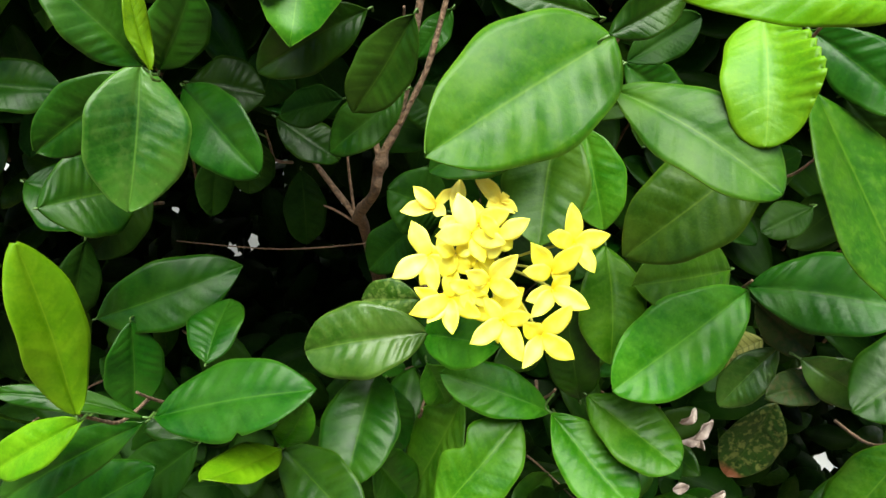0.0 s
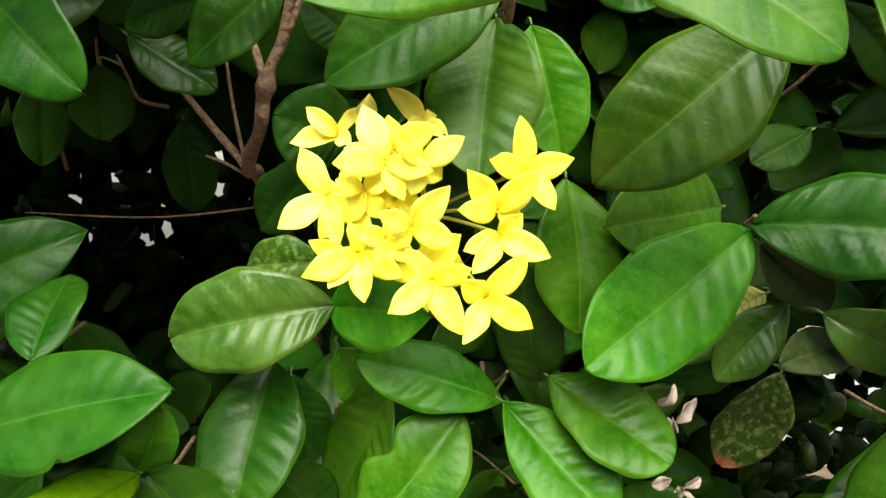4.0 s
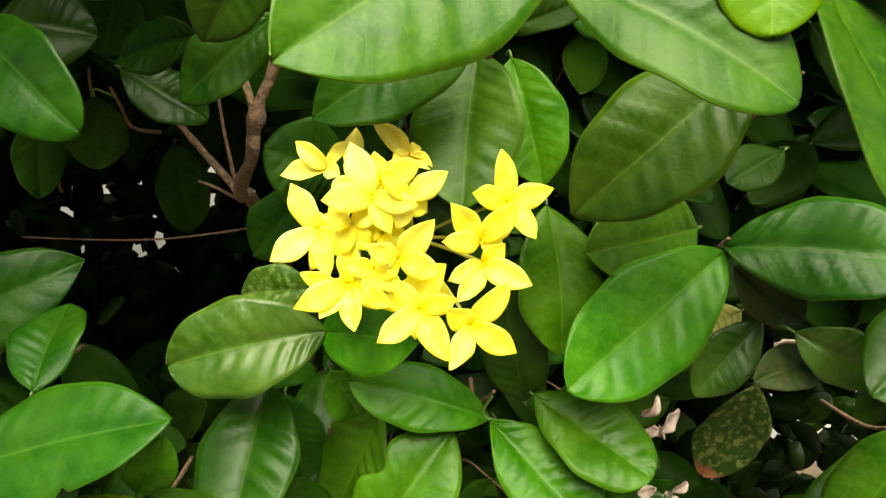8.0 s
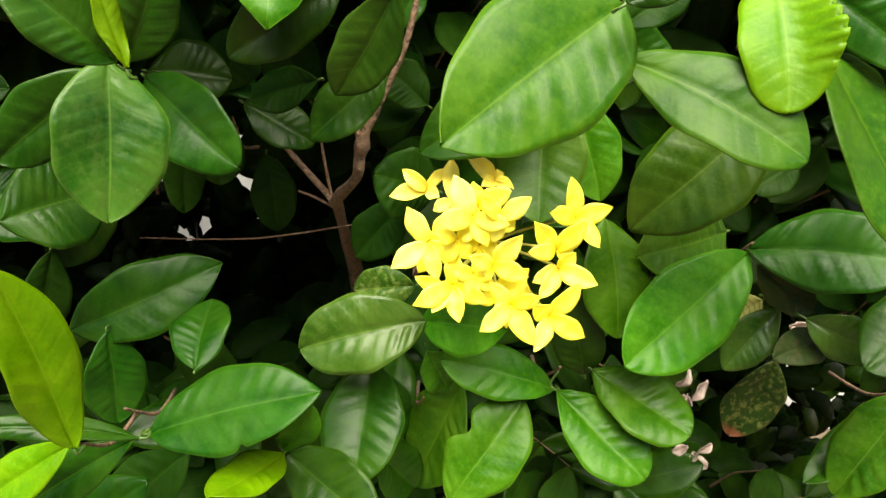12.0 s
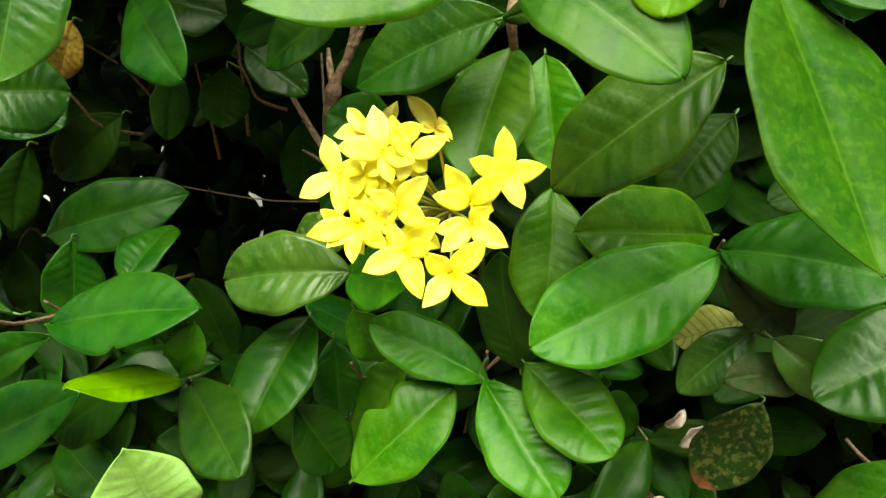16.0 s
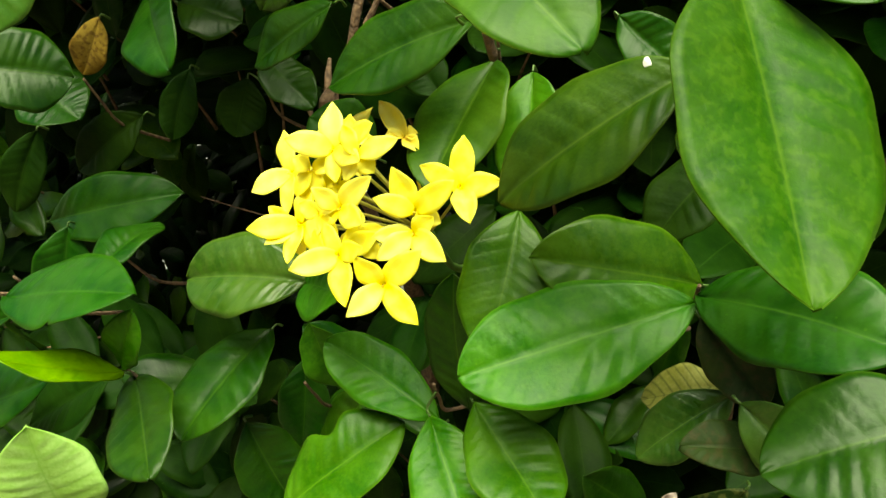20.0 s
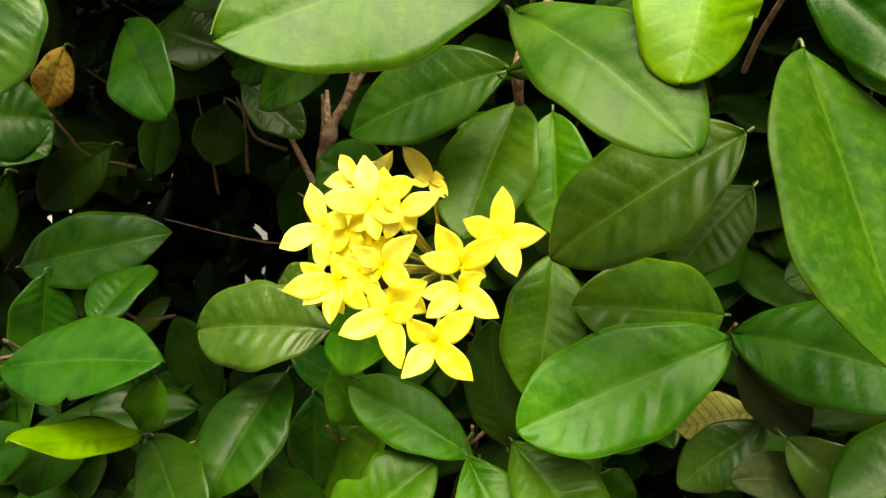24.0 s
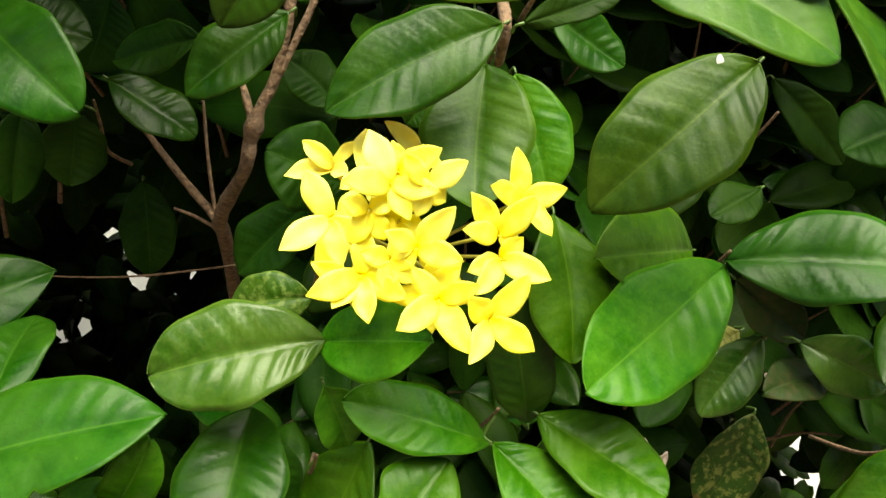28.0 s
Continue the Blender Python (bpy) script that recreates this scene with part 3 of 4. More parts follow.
leaf(shoot, "mature", (0.0630, 0.3129, 0.8446), (0.0527, 0.3018, 0.8942), 0.0235, (-0.1094, -0.9797, 0.0332), 0.14, 0.078)
leaf(shoot, "light", (-0.0074, 0.3167, 0.8613), (0.0018, 0.3321, 0.8328), 0.0182, (0.4270, -0.8471, -0.3165), 0.14, 0.050)
shoot = leafy_shoot((-0.0080, 0.3164, 0.9033), "flowering shoot with glossy oval leaves behind yellow blossoms")
leaf(shoot, "dusty", (-0.0071, 0.3097, 0.8785), (-0.0621, 0.3130, 0.8684), 0.0341, (-0.2047, -0.9118, 0.3559), 0.29, 0.049, ends=(0.74, 0.62), relief=0.045)
leaf(shoot, "light", (-0.0089, 0.3115, 0.8774), (0.0237, 0.2829, 0.8829), 0.0261, (-0.6363, -0.6429, 0.4264), 0.17, 0.018)
leaf(shoot, "speckled", (-0.0104, 0.3213, 0.8905), (-0.0377, 0.3297, 0.8873), 0.0198, (-0.3083, -0.9345, 0.1778), 0.20, 0.052)
# next two sit behind the blossom, their shade painted into the colour
leaf(shoot, "shade_dark", (0.0019, 0.3377, 0.9278), (-0.0245, 0.3291, 0.9393), 0.0314, (0.4722, -0.8807, 0.0203), 0.12, 0.052)
leaf(shoot, "shade_dark", (-0.0107, 0.3528, 0.9199), (-0.0371, 0.3594, 0.8930), 0.0233, (-0.3683, -0.9200, 0.1339), 0.26, 0.059)
leaf(shoot, "light", (0.0700, 0.3100, 0.9180), (0.0708, 0.2918, 0.8713), 0.0302, (0.1200, -0.9100, 0.3980), 0.11, 0.060, relief=0.02)
shoot = leafy_shoot((-0.1307, 0.2951, 0.8547), "leafy shoot with a notched bright green leaf")
leaf(shoot, "mature", (-0.1176, 0.2767, 0.8547), (-0.0500, 0.2677, 0.8710), 0.0338, (-0.2567, -0.6769, 0.6899), 0.12, 0.017, bite=(0.55, -1, 0.16, 0.02), ends=(0.8, 0.8), relief=0.03)
leaf(shoot, "mature", (-0.1307, 0.2951, 0.8422), (-0.2040, 0.2971, 0.7986), 0.0235, (-0.2231, -0.9156, 0.3344), 0.22, 0.063)
leaf(shoot, "mature", (-0.1122, 0.2515, 0.8679), (-0.1618, 0.2425, 0.8820), 0.0094, (0.3140, -0.6477, 0.6942), 0.17, 0.064)
leaf(shoot, "mature", (-0.1500, 0.3358, 0.8734), (-0.1540, 0.3376, 0.8272), 0.0286, (0.5329, -0.8424, -0.0798), 0.21, 0.015)
leaf(shoot, "mature", (-0.2405, 0.3200, 0.7490), (-0.1390, 0.3200, 0.8048), 0.0412, (-0.2722, -0.8250, 0.4952), 0.16, 0.004)
shoot = leafy_shoot((-0.0702, 0.2939, 0.8304), "leafy shoot with a small lime leaf and green ones")
leaf(shoot, "young", (-0.0703, 0.2899, 0.8324), (-0.0918, 0.2483, 0.8426), 0.0217, (0.3332, 0.0590, 0.9410), 0.12, 0.002)
leaf(shoot, "light", (-0.0702, 0.2887, 0.8352), (-0.0549, 0.2737, 0.8625), 0.0159, (-0.0717, -0.8892, -0.4518), 0.24, 0.070)
leaf(shoot, "mature", (-0.0719, 0.2980, 0.8285), (-0.0330, 0.2635, 0.8096), 0.0303, (-0.2707, -0.6790, 0.6824), 0.13, -0.006)
leaf(shoot, "mature", (-0.0351, 0.3239, 0.8104), (-0.0169, 0.3355, 0.7769), 0.0292, (0.7268, -0.6670, 0.1638), 0.30, 0.033)
shoot = leafy_shoot((-0.1313, 0.2446, 0.8713), "young shoot with upright lime yellow leaves")
leaf(shoot, "lime", (-0.1162, 0.2142, 0.8883), (-0.1215, 0.2047, 0.9469), 0.0219, (0.8040, -0.5941, -0.0234), 0.18, 0.009, relief=0.02)
leaf(shoot, "lime", (-0.1464, 0.2751, 0.8543), (-0.1888, 0.2760, 0.8294), 0.0197, (-0.2389, -0.8955, 0.3755), 0.22, 0.056)
shoot = leafy_shoot((0.1468, 0.3015, 0.8738), "old shoot with mottled brown-tipped and yellowed leaves")
leaf(shoot, "dusty", (0.1460, 0.3025, 0.8739), (0.1225, 0.3014, 0.8473), 0.0193, (-0.2447, -0.9352, 0.2558), 0.19, 0.024)
leaf(shoot, "dusty", (0.1476, 0.2841, 0.8768), (0.1725, 0.2732, 0.8636), 0.0198, (-0.3340, -0.9321, 0.1403), 0.11, 0.063)
leaf(shoot, "yellowed", (0.1438, 0.3133, 0.8737), (0.1202, 0.3131, 0.8627), 0.0192, (-0.2721, -0.7481, 0.6052), 0.11, 0.029)
leaf(shoot, "dull", (0.1333, 0.3005, 0.8956), (0.1556, 0.2934, 0.8756), 0.0187, (-0.1890, -0.9730, 0.1328), 0.27, 0.000)
leaf(shoot, "dull", (0.1637, 0.2929, 0.8637), (0.1337, 0.2827, 0.8610), 0.0169, (0.1685, -0.6790, 0.7146), 0.25, 0.066)
leaf(shoot, "mottled", (0.1575, 0.3216, 0.8380), (0.1389, 0.3256, 0.7979), 0.0284, (0.0345, -0.9592, 0.2804), 0.23, 0.033, ends=(0.75, 0.75))
shoot = leafy_shoot((0.1973, 0.2794, 0.8415), "leafy shoot with bright green oval leaves")
leaf(shoot, "mature", (0.1939, 0.2590, 0.8941), (0.1517, 0.2508, 0.8701), 0.0325, (-0.2050, -0.7577, 0.6196), 0.12, 0.025)
leaf(shoot, "bright", (0.1973, 0.2794, 0.8415), (0.1692, 0.2837, 0.7894), 0.0298, (-0.7429, -0.5689, 0.3528), 0.13, 0.058)
leaf(shoot, "mature", (0.2223, 0.3156, 0.8157), (0.1578, 0.2889, 0.7928), 0.0222, (-0.0907, -0.5135, 0.8533), 0.16, 0.026)
shoot = leafy_shoot((-0.0159, 0.3227, 1.0130), "leafy shoot with small green leaves on a brown twig")
leaf(shoot, "mature", (-0.0313, 0.3194, 1.0156), (-0.0762, 0.3148, 0.9913), 0.0258, (0.0997, -0.9950, 0.0041), 0.30, 0.058)
leaf(shoot, "mature", (-0.0110, 0.2946, 1.0130), (-0.0362, 0.3062, 0.9754), 0.0236, (-0.0730, -0.9660, -0.2481), 0.30, 0.026)
leaf(shoot, "mature", (-0.0159, 0.3227, 0.9831), (-0.0492, 0.3249, 0.9567), 0.0222, (-0.2685, -0.9263, 0.2642), 0.20, 0.048)
leaf(shoot, "shade_dark", (-0.0462, 0.3476, 0.9781), (-0.0769, 0.3575, 0.9701), 0.0201, (-0.3719, -0.8486, 0.3763), 0.20, 0.013)
leaf(shoot, "mature", (0.0041, 0.3720, 1.0184), (-0.0123, 0.3720, 0.9961), 0.0149, (-0.0193, -0.9997, 0.0142), 0.18, 0.002)
shoot = leafy_shoot((-0.1266, 0.3442, 0.8636), "leafy shoot with dark green pointed leaves")
leaf(shoot, "mature", (-0.1697, 0.3442, 0.8724), (-0.0984, 0.3516, 0.8971), 0.0341, (-0.0191, -0.9412, 0.3373), 0.18, 0.069, ends=(0.8, 0.78), relief=0.03)
leaf(shoot, "mature", (-0.1068, 0.3105, 0.8636), (-0.1031, 0.3428, 0.8829), 0.0269, (-0.0641, -0.5056, 0.8604), 0.29, 0.040)
leaf(shoot, "shade_dark", (-0.1266, 0.3458, 0.8030), (-0.1748, 0.3453, 0.7651), 0.0338, (-0.2546, -0.9068, 0.3359), 0.20, 0.017)
shoot = leafy_shoot((-0.0100, 0.3278, 0.8301), "leafy shoot with a bitten light green leaf")
leaf(shoot, "light", (0.0094, 0.3417, 0.8300), (-0.0172, 0.3496, 0.7705), 0.0420, (-0.7517, -0.6081, 0.2553), 0.12, 0.012, relief=0.045)
leaf(shoot, "light", (-0.0021, 0.3050, 0.7898), (0.0361, 0.3194, 0.8302), 0.0357, (-0.2062, -0.8435, 0.4960), 0.26, 0.059, bite=(0.55, 1, 0.35, 0.1))
leaf(shoot, "mature", (-0.0322, 0.3311, 0.8498), (-0.0439, 0.2929, 0.8103), 0.0379, (-0.2280, -0.8933, 0.3728), 0.17, 0.059, ends=(0.74, 0.7))
leaf(shoot, "mature", (-0.0300, 0.3600, 0.8302), (-0.0262, 0.3600, 0.7892), 0.0249, (0.2960, -0.9548, 0.0270), 0.25, 0.046)
shoot = leafy_shoot((-0.0526, 0.2498, 0.7733), "young shoot with one pale lime leaf")
leaf(shoot, "pale", (-0.0614, 0.2592, 0.7879), (-0.0648, 0.2408, 0.8282), 0.0365, (0.5193, -0.8427, 0.1311), 0.23, 0.044, ends=(0.6, 0.8), relief=0.03)
# the hollow's shade is coloured into most leaves of this shoot
shoot = leafy_shoot((-0.0928, 0.3960, 0.9550), "inner shoot with hanging green leaves, most toned dark for shade")
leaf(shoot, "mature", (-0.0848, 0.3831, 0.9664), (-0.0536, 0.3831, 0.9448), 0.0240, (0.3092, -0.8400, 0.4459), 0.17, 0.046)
leaf(shoot, "shade_dark", (-0.1009, 0.3960, 0.9550), (-0.1048, 0.3960, 0.9250), 0.0256, (0.4184, -0.9068, -0.0527), 0.16, 0.029)
leaf(shoot, "shade_dark", (-0.0928, 0.4823, 0.9237), (-0.0910, 0.4801, 0.8746), 0.0282, (0.3076, -0.9501, 0.0527), 0.25, 0.045)
leaf(shoot, "shade_dark", (-0.0863, 0.4000, 1.0010), (-0.0977, 0.4029, 0.9711), 0.0283, (0.2018, -0.9643, -0.1717), 0.16, 0.066)
leaf(shoot, "shade_dark", (-0.1084, 0.3600, 0.9541), (-0.1142, 0.3600, 0.9205), 0.0180, (0.3759, -0.9244, -0.0646), 0.23, 0.036)
# the last three leaves have shade mixed into their green
shoot = leafy_shoot((-0.1565, 0.3495, 0.9391), "inner shoot with green and withered yellow leaves, some toned dark for shade")
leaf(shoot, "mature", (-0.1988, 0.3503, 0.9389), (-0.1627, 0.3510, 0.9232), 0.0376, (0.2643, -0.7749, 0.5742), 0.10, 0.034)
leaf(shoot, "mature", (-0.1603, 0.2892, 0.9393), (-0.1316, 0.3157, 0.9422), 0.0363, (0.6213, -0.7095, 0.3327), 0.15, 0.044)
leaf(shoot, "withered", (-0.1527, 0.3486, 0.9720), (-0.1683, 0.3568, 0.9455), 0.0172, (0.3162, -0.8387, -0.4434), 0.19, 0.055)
leaf(shoot, "shade_dark", (-0.1508, 0.3804, 0.9296), (-0.1846, 0.3755, 0.8956), 0.0279, (0.1628, -0.9865, -0.0185), 0.23, 0.054)
leaf(shoot, "shade_dark", (-0.1617, 0.3258, 0.9165), (-0.1734, 0.3276, 0.8773), 0.0197, (0.5300, -0.8252, -0.1953), 0.17, 0.042)
leaf(shoot, "shade_dark", (0.0040, 0.4000, 0.9582), (-0.0194, 0.4000, 0.9789), 0.0238, (0.2229, -0.9421, 0.2507), 0.25, 0.056)
SPECK, SPECK_FACE = (0.1068, 0.2738, 0.9657), (-0.28, -0.85, 0.45)
LITTER_SPOTS = [(0.1767, 0.4600, 0.7430), (0.1924, 0.4700, 0.6882), (0.2040, 0.4800, 0.6662), (0.1700, 0.4500, 0.7478), (0.1369, 0.4600, 0.7183), (0.1722, 0.4500, 0.7457), (0.1922, 0.4700, 0.6880), (0.1306, 0.3700, 0.8016), (0.1376, 0.3650, 0.7948), (0.1347, 0.3600, 0.7696), (0.1714, 0.3350, 0.8499)]
# LEAVES end

# ---- the blossom ----
bouquet = new("flower_cluster")
tagged(bouquet, "cluster of bright yellow four-petalled flowers above dark leaves", "flower cluster")
tube("stalk", [ROOT + Vector((0, 0, 0.002)), (0.03, 0.37, 0.885), (0.03, 0.44, 0.86), (0.02, 0.6, 0.7)], [0.0018, 0.0016, 0.0018, 0.003], GREEN_STEM, bouquet)
# FLORETS begin
floret(bouquet, (0.0531, 0.2943, 0.9234), (0.32, -0.91, 0.26), "fresh", ((0.0519, 0.2943, 0.9404), (0.0676, 0.2921, 0.9278), (0.0413, 0.2863, 0.9290), (0.0604, 0.2863, 0.9133)))
floret(bouquet, (0.0429, 0.2835, 0.9143), (0.19, -0.97, 0.15), "fresh", ((0.0341, 0.2804, 0.9273), (0.0548, 0.2823, 0.9261), (0.0308, 0.2770, 0.9170), (0.0507, 0.2874, 0.9118)))
floret(bouquet, (0.0434, 0.2833, 0.9075), (0.20, -0.98, 0.08), "fresh", ((0.0323, 0.2766, 0.9050), (0.0575, 0.2769, 0.9016), (0.0348, 0.2775, 0.8978), (0.0499, 0.2816, 0.9141)))
floret(bouquet, (0.0385, 0.2765, 0.8909), (0.13, -0.99, -0.07), "fresh", ((0.0503, 0.2741, 0.9041), (0.0523, 0.2751, 0.8810), (0.0310, 0.2685, 0.8801), (0.0304, 0.2692, 0.8992)))
floret(bouquet, (0.0232, 0.2740, 0.8977), (-0.01, -1.00, -0.01), "fresh", ((0.0102, 0.2660, 0.8912), (0.0306, 0.2673, 0.8834), (0.0337, 0.2677, 0.9027), (0.0161, 0.2759, 0.9067)))
floret(bouquet, (0.0206, 0.2830, 0.8974), (-0.04, -1.00, -0.02), "fresh", ((0.0219, 0.2750, 0.8876), (0.0095, 0.2840, 0.8977), (0.0257, 0.2840, 0.9082), (0.0319, 0.2840, 0.9055)))
floret(bouquet, (0.0027, 0.2842, 0.9036), (-0.22, -0.97, 0.04), "fresh", ((-0.0134, 0.2762, 0.8994), (0.0038, 0.2762, 0.8910), (0.0152, 0.2796, 0.8972), (0.0048, 0.2852, 0.9169)))
floret(bouquet, (-0.0000, 0.2850, 0.9020), (-0.25, -0.97, 0.03), "fresh", ((-0.0061, 0.2770, 0.8954), (-0.0115, 0.2860, 0.9072), (0.0096, 0.2860, 0.9100), (0.0054, 0.2860, 0.8922)))
floret(bouquet, (-0.0057, 0.2890, 0.9194), (-0.30, -0.93, 0.20), "fresh", ((-0.0126, 0.2917, 0.9336), (-0.0204, 0.2882, 0.9107), (-0.0027, 0.2843, 0.9060), (0.0060, 0.2899, 0.9128)))
floret(bouquet, (-0.0012, 0.3000, 0.9156), (-0.33, -0.92, 0.20), "fresh", ((0.0029, 0.3010, 0.9279), (-0.0097, 0.3010, 0.9034), (0.0067, 0.3010, 0.9056), (-0.0098, 0.3010, 0.9225)))
floret(bouquet, (0.0113, 0.2848, 0.9296), (-0.12, -0.95, 0.30), "fresh", ((0.0057, 0.2900, 0.9452), (-0.0029, 0.2768, 0.9311), (0.0163, 0.2799, 0.9192), (0.0246, 0.2786, 0.9274)))
floret(bouquet, (0.0140, 0.2890, 0.9326), (-0.10, -0.93, 0.34), "fresh", ((0.0127, 0.2902, 0.9421), (0.0257, 0.2810, 0.9397), (0.0064, 0.2900, 0.9210), (0.0037, 0.2900, 0.9377)))
floret(bouquet, (0.0214, 0.2813, 0.9291), (-0.02, -0.96, 0.28), "fresh", ((0.0338, 0.2832, 0.9363), (0.0273, 0.2836, 0.9244), (0.0183, 0.2815, 0.9203), (0.0148, 0.2823, 0.9381)))
floret(bouquet, (0.0182, 0.2809, 0.9113), (-0.06, -0.99, 0.12), "fresh", ((0.0290, 0.2773, 0.9236), (0.0303, 0.2729, 0.9086), (0.0087, 0.2777, 0.9168), (0.0107, 0.2819, 0.9048)))
floret(bouquet, (0.0109, 0.2810, 0.9082), (-0.13, -0.99, 0.09), "fresh", ((0.0023, 0.2820, 0.9106), (0.0163, 0.2820, 0.9158), (0.0182, 0.2820, 0.9014), (0.0090, 0.2820, 0.8996)))
floret(bouquet, (0.0051, 0.2830, 0.9220), (-0.18, -0.96, 0.22), "fresh", ((-0.0005, 0.2840, 0.9125), (0.0124, 0.2840, 0.9259), (0.0097, 0.2840, 0.9135), (-0.0026, 0.2840, 0.9251)))
floret(bouquet, (0.0241, 0.2840, 0.9029), (0.00, -1.00, 0.03), "fresh", ((0.0332, 0.2850, 0.8974), (0.0173, 0.2850, 0.8982), (0.0215, 0.2850, 0.9134), (0.0326, 0.2850, 0.9076)))
floret(bouquet, (0.0136, 0.2850, 0.9186), (-0.11, -0.97, 0.20), "fresh", ((0.0103, 0.2860, 0.9264), (0.0214, 0.2860, 0.9163), (0.0048, 0.2860, 0.9178), (0.0172, 0.2860, 0.9081)))
floret(bouquet, (-0.0030, 0.3180, 0.9332), (-0.41, -0.77, 0.49), "faded", ((-0.0128, 0.3200, 0.9425), (-0.0189, 0.3220, 0.9308), (0.0050, 0.3160, 0.9423), (0.0015, 0.3120, 0.9312)))
floret(bouquet, (0.0242, 0.3120, 0.9368), (0.00, -0.84, 0.55), "faded", ((0.0130, 0.3110, 0.9486), (0.0316, 0.3090, 0.9327), (0.0288, 0.3140, 0.9384), (0.0182, 0.3080, 0.9354)))
floret(bouquet, (0.0061, 0.3060, 0.9313), (-0.25, -0.87, 0.42), "faded", ((0.0075, 0.3180, 0.9463), (-0.0017, 0.3070, 0.9272), (0.0120, 0.3070, 0.9205), (0.0158, 0.3070, 0.9348)))
# FLORETS end

# ---- the rest of the hedge ----
def hedge_mass(name, count, box, seed, kinds, size, keep, res=(9, 5)):
    """Countless leaves of the hedge as one mesh, turned up and outward at random."""
    rnd = random.Random(seed)
    V, F, U, M = [], [], [], []
    n0 = 0
    for i in range(count):
        for _ in range(60):
            p = Vector([rnd.uniform(*b) for b in box])
            if keep(p):
                break
        else:
            continue
        ln = rnd.uniform(*size)
        grid, uv = blade(ln, ln * rnd.uniform(0.42, 0.56), rnd.uniform(0.1, 0.3), rnd.uniform(-0.02, 0.08), *res, seed=rnd.uniform(0, 6), relief=0.0)
        a = rnd.uniform(0, 2 * math.pi)
        ax = Vector((math.cos(a), -0.25 + rnd.uniform(-0.4, 0.4), math.sin(a) - 0.25)).normalized()
        face = Vector((rnd.uniform(-0.5, 0.5), -0.8, 0.75 + rnd.uniform(-0.4, 0.4)))
        if any(bright_gap(p + ax * ln * q) for q in (0.3, 0.55, 0.8)):
            continue
        m = np.array(frame_of(p, p + ax * ln, face))
        g = grid.reshape(-1, 3) @ m[:3, :3].T + m[:3, 3]
        verts, faces, uvs = sheet(g.reshape(grid.shape), uv, 0.0003)
        V.append(verts)
        U.append(uvs)
        F += [tuple(n0 + k for k in f) for f in faces]
        M += [rnd.randrange(len(kinds))] * len(faces)
        n0 += len(verts)
    ob = mesh_part(name, np.concatenate(V), F, LEAF[kinds[0]], None, np.concatenate(U))
    for k in kinds[1:]:
        ob.data.materials.append(LEAF[k])
    ob.data.polygons.foreach_set("material_index", M)
    return tagged(ob, "dense green foliage of the hedge, leaf upon leaf", "foliage", kind="stuff")


def in_view(p):
    return abs(p.x - 0.02) < 0.30 and 0.66 < p.z < 1.07


def hollow(p):
    """The two dark gaps in the foliage, widening with depth."""
    if p.y > 1.0:
        return False
    k = 0.39 / max(p.y - 0.06, 0.1)
    x, z = 0.02 + (p.x - 0.02) * k, 0.97 + (p.z - 0.97) * k
    return ((x + 0.155) / 0.14) ** 2 + ((z - 0.88) / 0.075) ** 2 < 1 or ((x - 0.25) / 0.08) ** 2 + ((z - 0.745) / 0.06) ** 2 < 1


CHINK_EYES = {0: (0.01, 0.1, 0.975), 6: (0.009, 0.096, 0.957), 28: (-0.016, 0.071, 0.938), 20: (0.127, 0.064, 0.937)}
# a place before the hedge, x and z at the depth of 0.85 m, and the width of each chink
CHINKS = [(0, -0.256, 0.833, 0.007), (0, -0.290, 0.775, 0.0024), (0, -0.209, 0.774, 0.0045), (0, -0.159, 0.829, 0.0065), (0, 0.50, 0.454, 0.0048),
          (6, -0.159, 0.856, 0.0023), (6, -0.160, 0.843, 0.0025), (6, -0.162, 0.829, 0.0025), (6, -0.162, 0.812, 0.0018),
          (6, -0.261, 0.839, 0.0027), (6, -0.258, 0.829, 0.0029), (6, -0.294, 0.811, 0.0023), (6, -0.288, 0.776, 0.0018),
          (6, -0.214, 0.778, 0.0018), (6, -0.204, 0.766, 0.0020), (6, -0.127, 0.897, 0.0023), (6, -0.158, 0.787, 0.0016),
          (28, -0.200, 0.876, 0.0023), (28, -0.193, 0.860, 0.0029), (28, -0.183, 0.839, 0.0027), (28, -0.173, 0.822, 0.0023),
          (28, -0.242, 0.846, 0.0029), (28, -0.135, 0.797, 0.0020), (28, -0.186, 0.788, 0.0018), (28, -0.084, 0.900, 0.0016),
          (20, -0.769, 0.866, 0.0023), (20, -0.734, 0.882, 0.0018), (20, -0.681, 0.840, 0.0016), (20, -0.435, 0.838, 0.0020),
          (20, -0.506, 0.939, 0.0014), (20, -0.382, 0.939, 0.0014)]


def bright_gap(p):
    """Chinks through the whole depth of the hedge, to the white wall."""
    if p.y < 0.4:
        return False
    for k, x, z, r in CHINKS:
        ex, ey, ez = CHINK_EYES[k]
        f = (p.y - ey) / (0.85 - ey)
        if (p.x - ex - (x - ex) * f) ** 2 + (p.z - ez - (z - ez) * f) ** 2 < (r + 0.0055) ** 2:
            return True
    return False


def open_air(p):
    return hollow(p) or bright_gap(p)


# leaves at the back wear the green with shade toned into it
hedge_mass("hedge_foliage", 7000, ((-0.6, 0.65), (0.58, 1.25), (0.35, 1.3)), 4, ["shade_dark"], (0.05, 0.075), lambda p: not open_air(p), (7, 3))
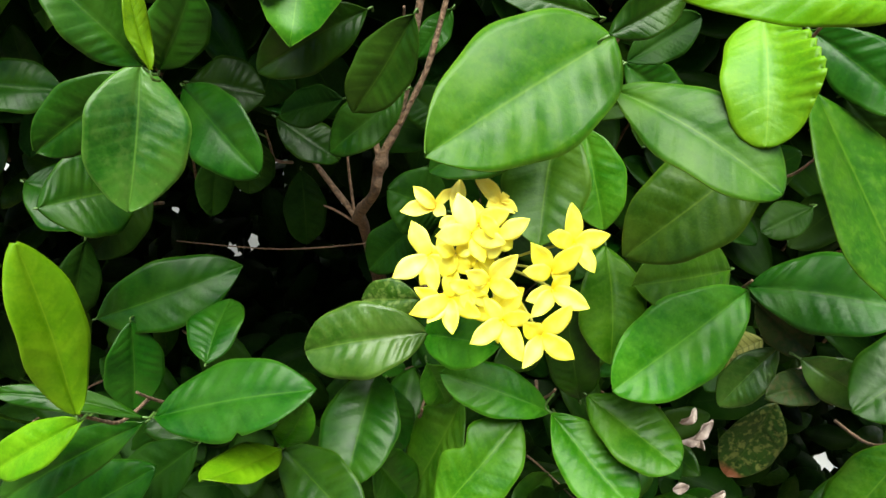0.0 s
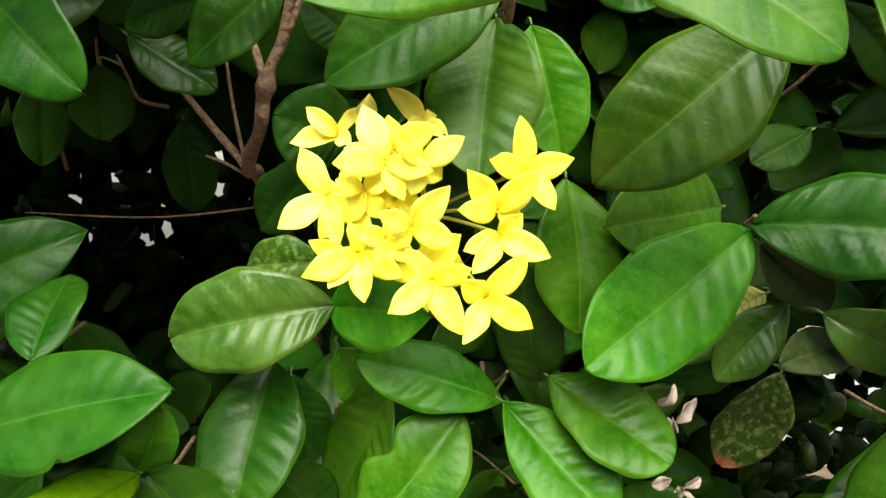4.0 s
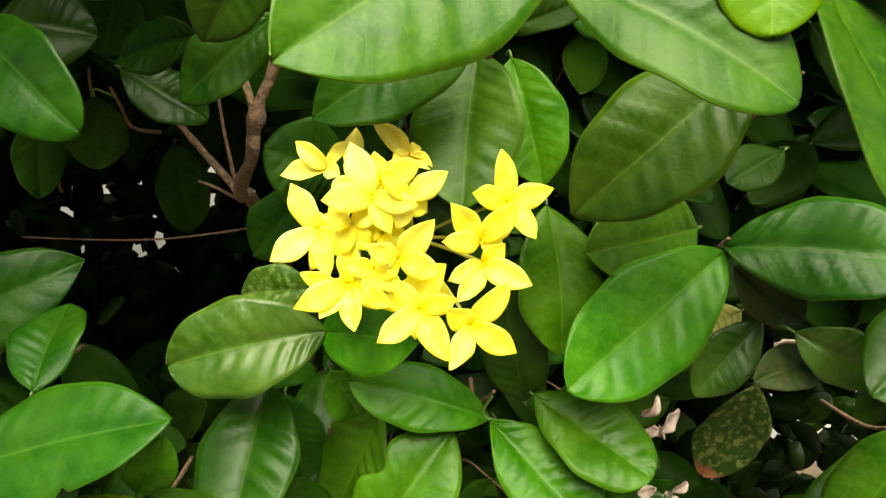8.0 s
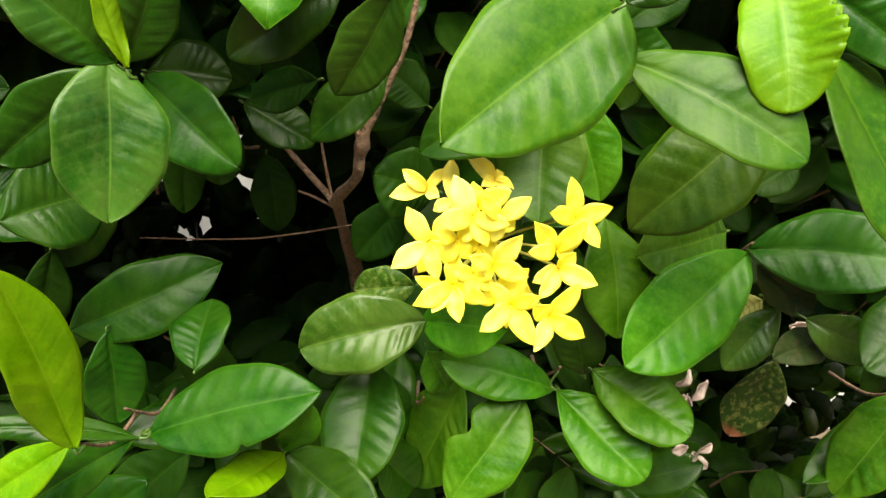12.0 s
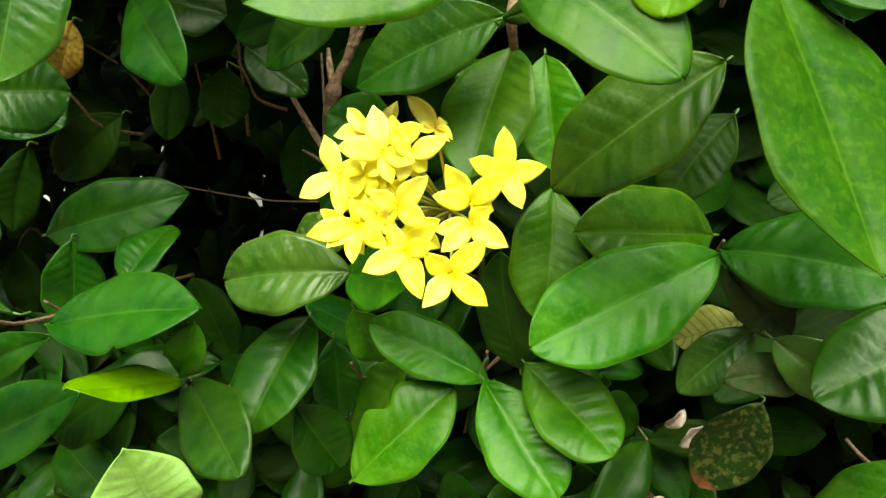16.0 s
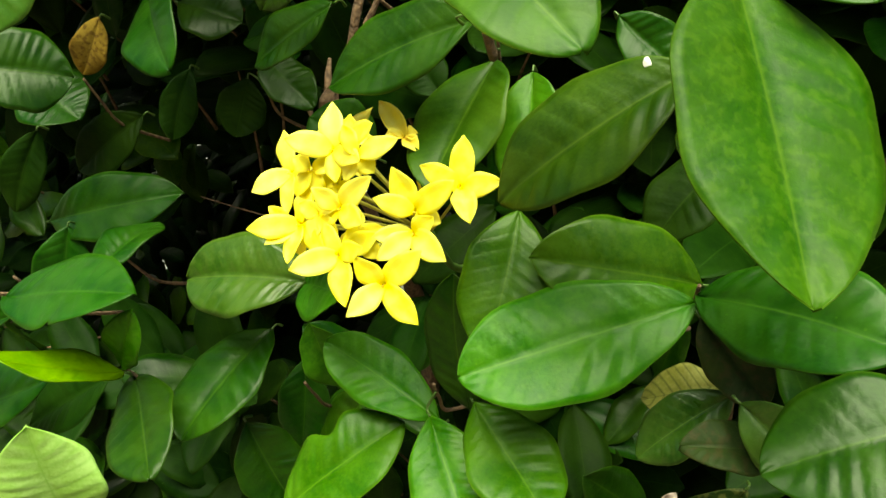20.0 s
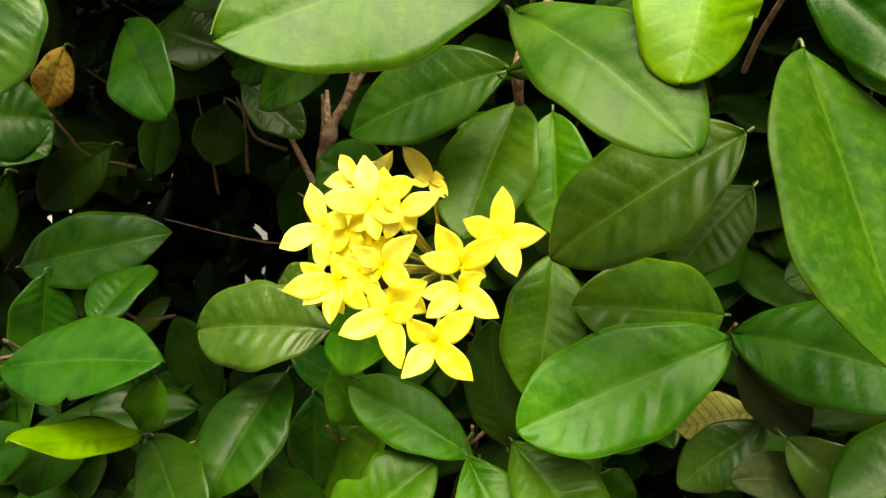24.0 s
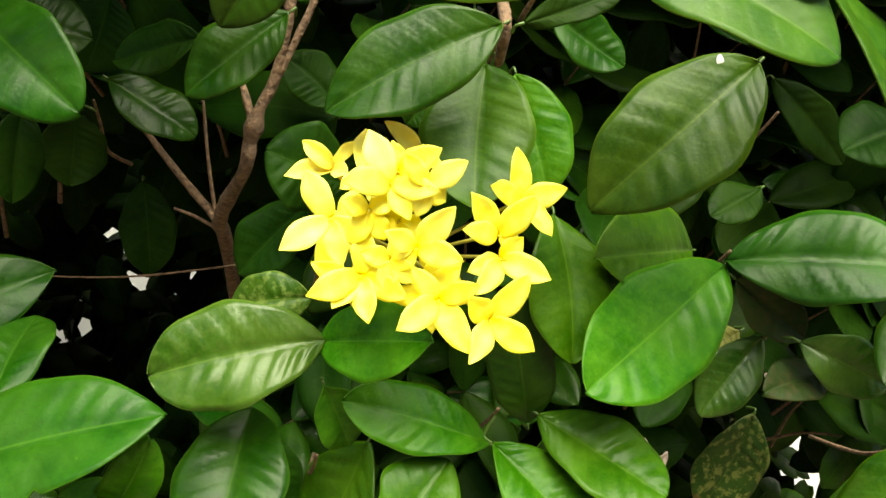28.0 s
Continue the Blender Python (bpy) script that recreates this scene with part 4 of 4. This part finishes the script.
hedge_mass("hedge_foliage", 4200, ((-1.3, 1.4), (0.26, 1.1), (0.05, 1.4)), 5, ["mature", "bright", "shade_dark", "light"], (0.045, 0.075), lambda p: not in_view(p) and (p.y > 0.42 or p.z < 1.0), (7, 3))
# unseen canopy above the view, added to shade the inner leaves
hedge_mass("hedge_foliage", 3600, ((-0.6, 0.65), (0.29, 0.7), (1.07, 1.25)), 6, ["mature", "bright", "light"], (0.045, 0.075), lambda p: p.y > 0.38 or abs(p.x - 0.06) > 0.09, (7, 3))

hedge_mass("hedge_foliage", 4200, ((-0.75, 0.75), (1.0, 1.35), (0.1, 1.15)), 8, ["shade_dark"], (0.05, 0.075), lambda p: not bright_gap(p), (7, 3))

hedge_mass("hedge_foliage", 1800, ((-1.3, -0.5), (0.6, 1.3), (0.45, 1.2)), 9, ["shade_dark"], (0.05, 0.075), lambda p: not bright_gap(p), (7, 3))

hedge_mass("hedge_foliage", 500, ((0.2, 0.7), (0.5, 1.0), (0.92, 1.2)), 10, ["shade_dark"], (0.05, 0.075), lambda p: not open_air(p), (7, 3))

# ---- shoots deeper in the bush ----
INNER = {}
for kind in ("mature", "shade_dark", "dull"):
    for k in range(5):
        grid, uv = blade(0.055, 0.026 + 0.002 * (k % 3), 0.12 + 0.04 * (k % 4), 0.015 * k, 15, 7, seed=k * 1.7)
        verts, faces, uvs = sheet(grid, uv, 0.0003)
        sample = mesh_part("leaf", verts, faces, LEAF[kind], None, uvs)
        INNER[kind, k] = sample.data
        bpy.data.objects.remove(sample)

inner_random = random.Random(11)


def inner_shoot(tip, way, pairs):
    """A twig whose leaves stand in crossed pairs."""
    ob = new("leafy_shoot")
    tagged(ob, "shoot inside the bush with paired green leaves, most toned dark for shade", "leafy shoot", "shoots of the bush")
    way = way.normalized()
    tube("stem", [tip, tip - way * 0.03, tip - way * 0.06 + Vector((0, 0.004, -0.004)), tip - way * 0.09 + Vector((0, 0.01, -0.02))], [0.0006, 0.0007, 0.0009, 0.0014], BARK, ob, 6)
    side = way.cross(Vector((inner_random.uniform(-1, 1), 0.2, inner_random.uniform(-1, 1)))).normalized()
    for k in range(pairs):
        node = tip - way * 0.016 * k
        side = Matrix.Rotation(radians(90 + inner_random.uniform(-15, 15)), 3, way) @ side
        for sign in (1, -1):
            ax = (side * sign + way * inner_random.uniform(0.25, 0.7) + Vector((0, 0, -0.25))).normalized()
            if open_air(node + ax * 0.035) or bright_gap(node + ax * 0.015) or bright_gap(node + ax * 0.052) or node.y + ax.y * 0.055 < 0.385:
                continue
            # two picks in three take the green darkened to imitate shade
            kind = inner_random.choice(("shade_dark", "shade_dark", "mature"))
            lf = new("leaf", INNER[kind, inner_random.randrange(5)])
            lf.parent = ob
            size = inner_random.uniform(0.75, 1.2)
            lf.matrix_basis = frame_of(node, node + ax, way + Vector((0, -0.3, 0.5))) @ Matrix.Scale(size, 4)


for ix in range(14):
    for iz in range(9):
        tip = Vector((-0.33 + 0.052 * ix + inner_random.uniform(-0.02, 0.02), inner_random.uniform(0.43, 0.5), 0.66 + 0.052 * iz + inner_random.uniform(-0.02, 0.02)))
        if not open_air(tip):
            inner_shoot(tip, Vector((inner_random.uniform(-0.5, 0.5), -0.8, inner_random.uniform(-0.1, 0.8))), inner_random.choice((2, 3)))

# ---- small things ----
def crumpled(name, centre, size, mat, seed, label, category):
    """A shrivelled scrap of dead leaf, curled on itself."""
    rnd = random.Random(seed)
    grid, uv = blade(size, size * 0.6, rnd.uniform(0.4, 0.9), rnd.uniform(-0.25, 0.25), 15, 9, seed=seed, ripple=0.6)
    verts, faces, uvs = sheet(grid, uv, 0.0004)
    ob = mesh_part(name, verts, faces, mat, None, uvs)
    a = rnd.uniform(0, 6.28)
    c = Vector(centre)
    ob.matrix_basis = frame_of(c, c + Vector((math.cos(a), 0.2, math.sin(a))), (rnd.uniform(-0.5, 0.5), -1, 0.4))
    return tagged(ob, label, category, "dead scraps in the bush")


for k, spot in enumerate(LITTER_SPOTS):
    crumpled("dried_leaf", spot, 0.009 + 0.0025 * (k % 3), LITTER, k + 1, "pale pinkish shrivelled dead leaf caught among the twigs", "dead leaf")
# small flattened white lump set on the veined leaf
bm = bmesh.new()
bmesh.ops.create_uvsphere(bm, u_segments=12, v_segments=6, radius=0.0011)
for v in bm.verts:
    v.co *= 1 + 0.5 * noise.noise(v.co * 900)
    v.co.z *= 0.25
    v.co.x *= 1.5
me = bpy.data.meshes.new("spot")
bm.to_mesh(me)
bm.free()
me.materials.append(WHITE_WALL)
spot = tagged(new("bird_dropping", me), "small white spot on a dark leaf", "dropping")
spot.matrix_basis = frame_of(SPECK, Vector(SPECK) + Vector((0.3, 0.1, -0.8)), SPECK_FACE)
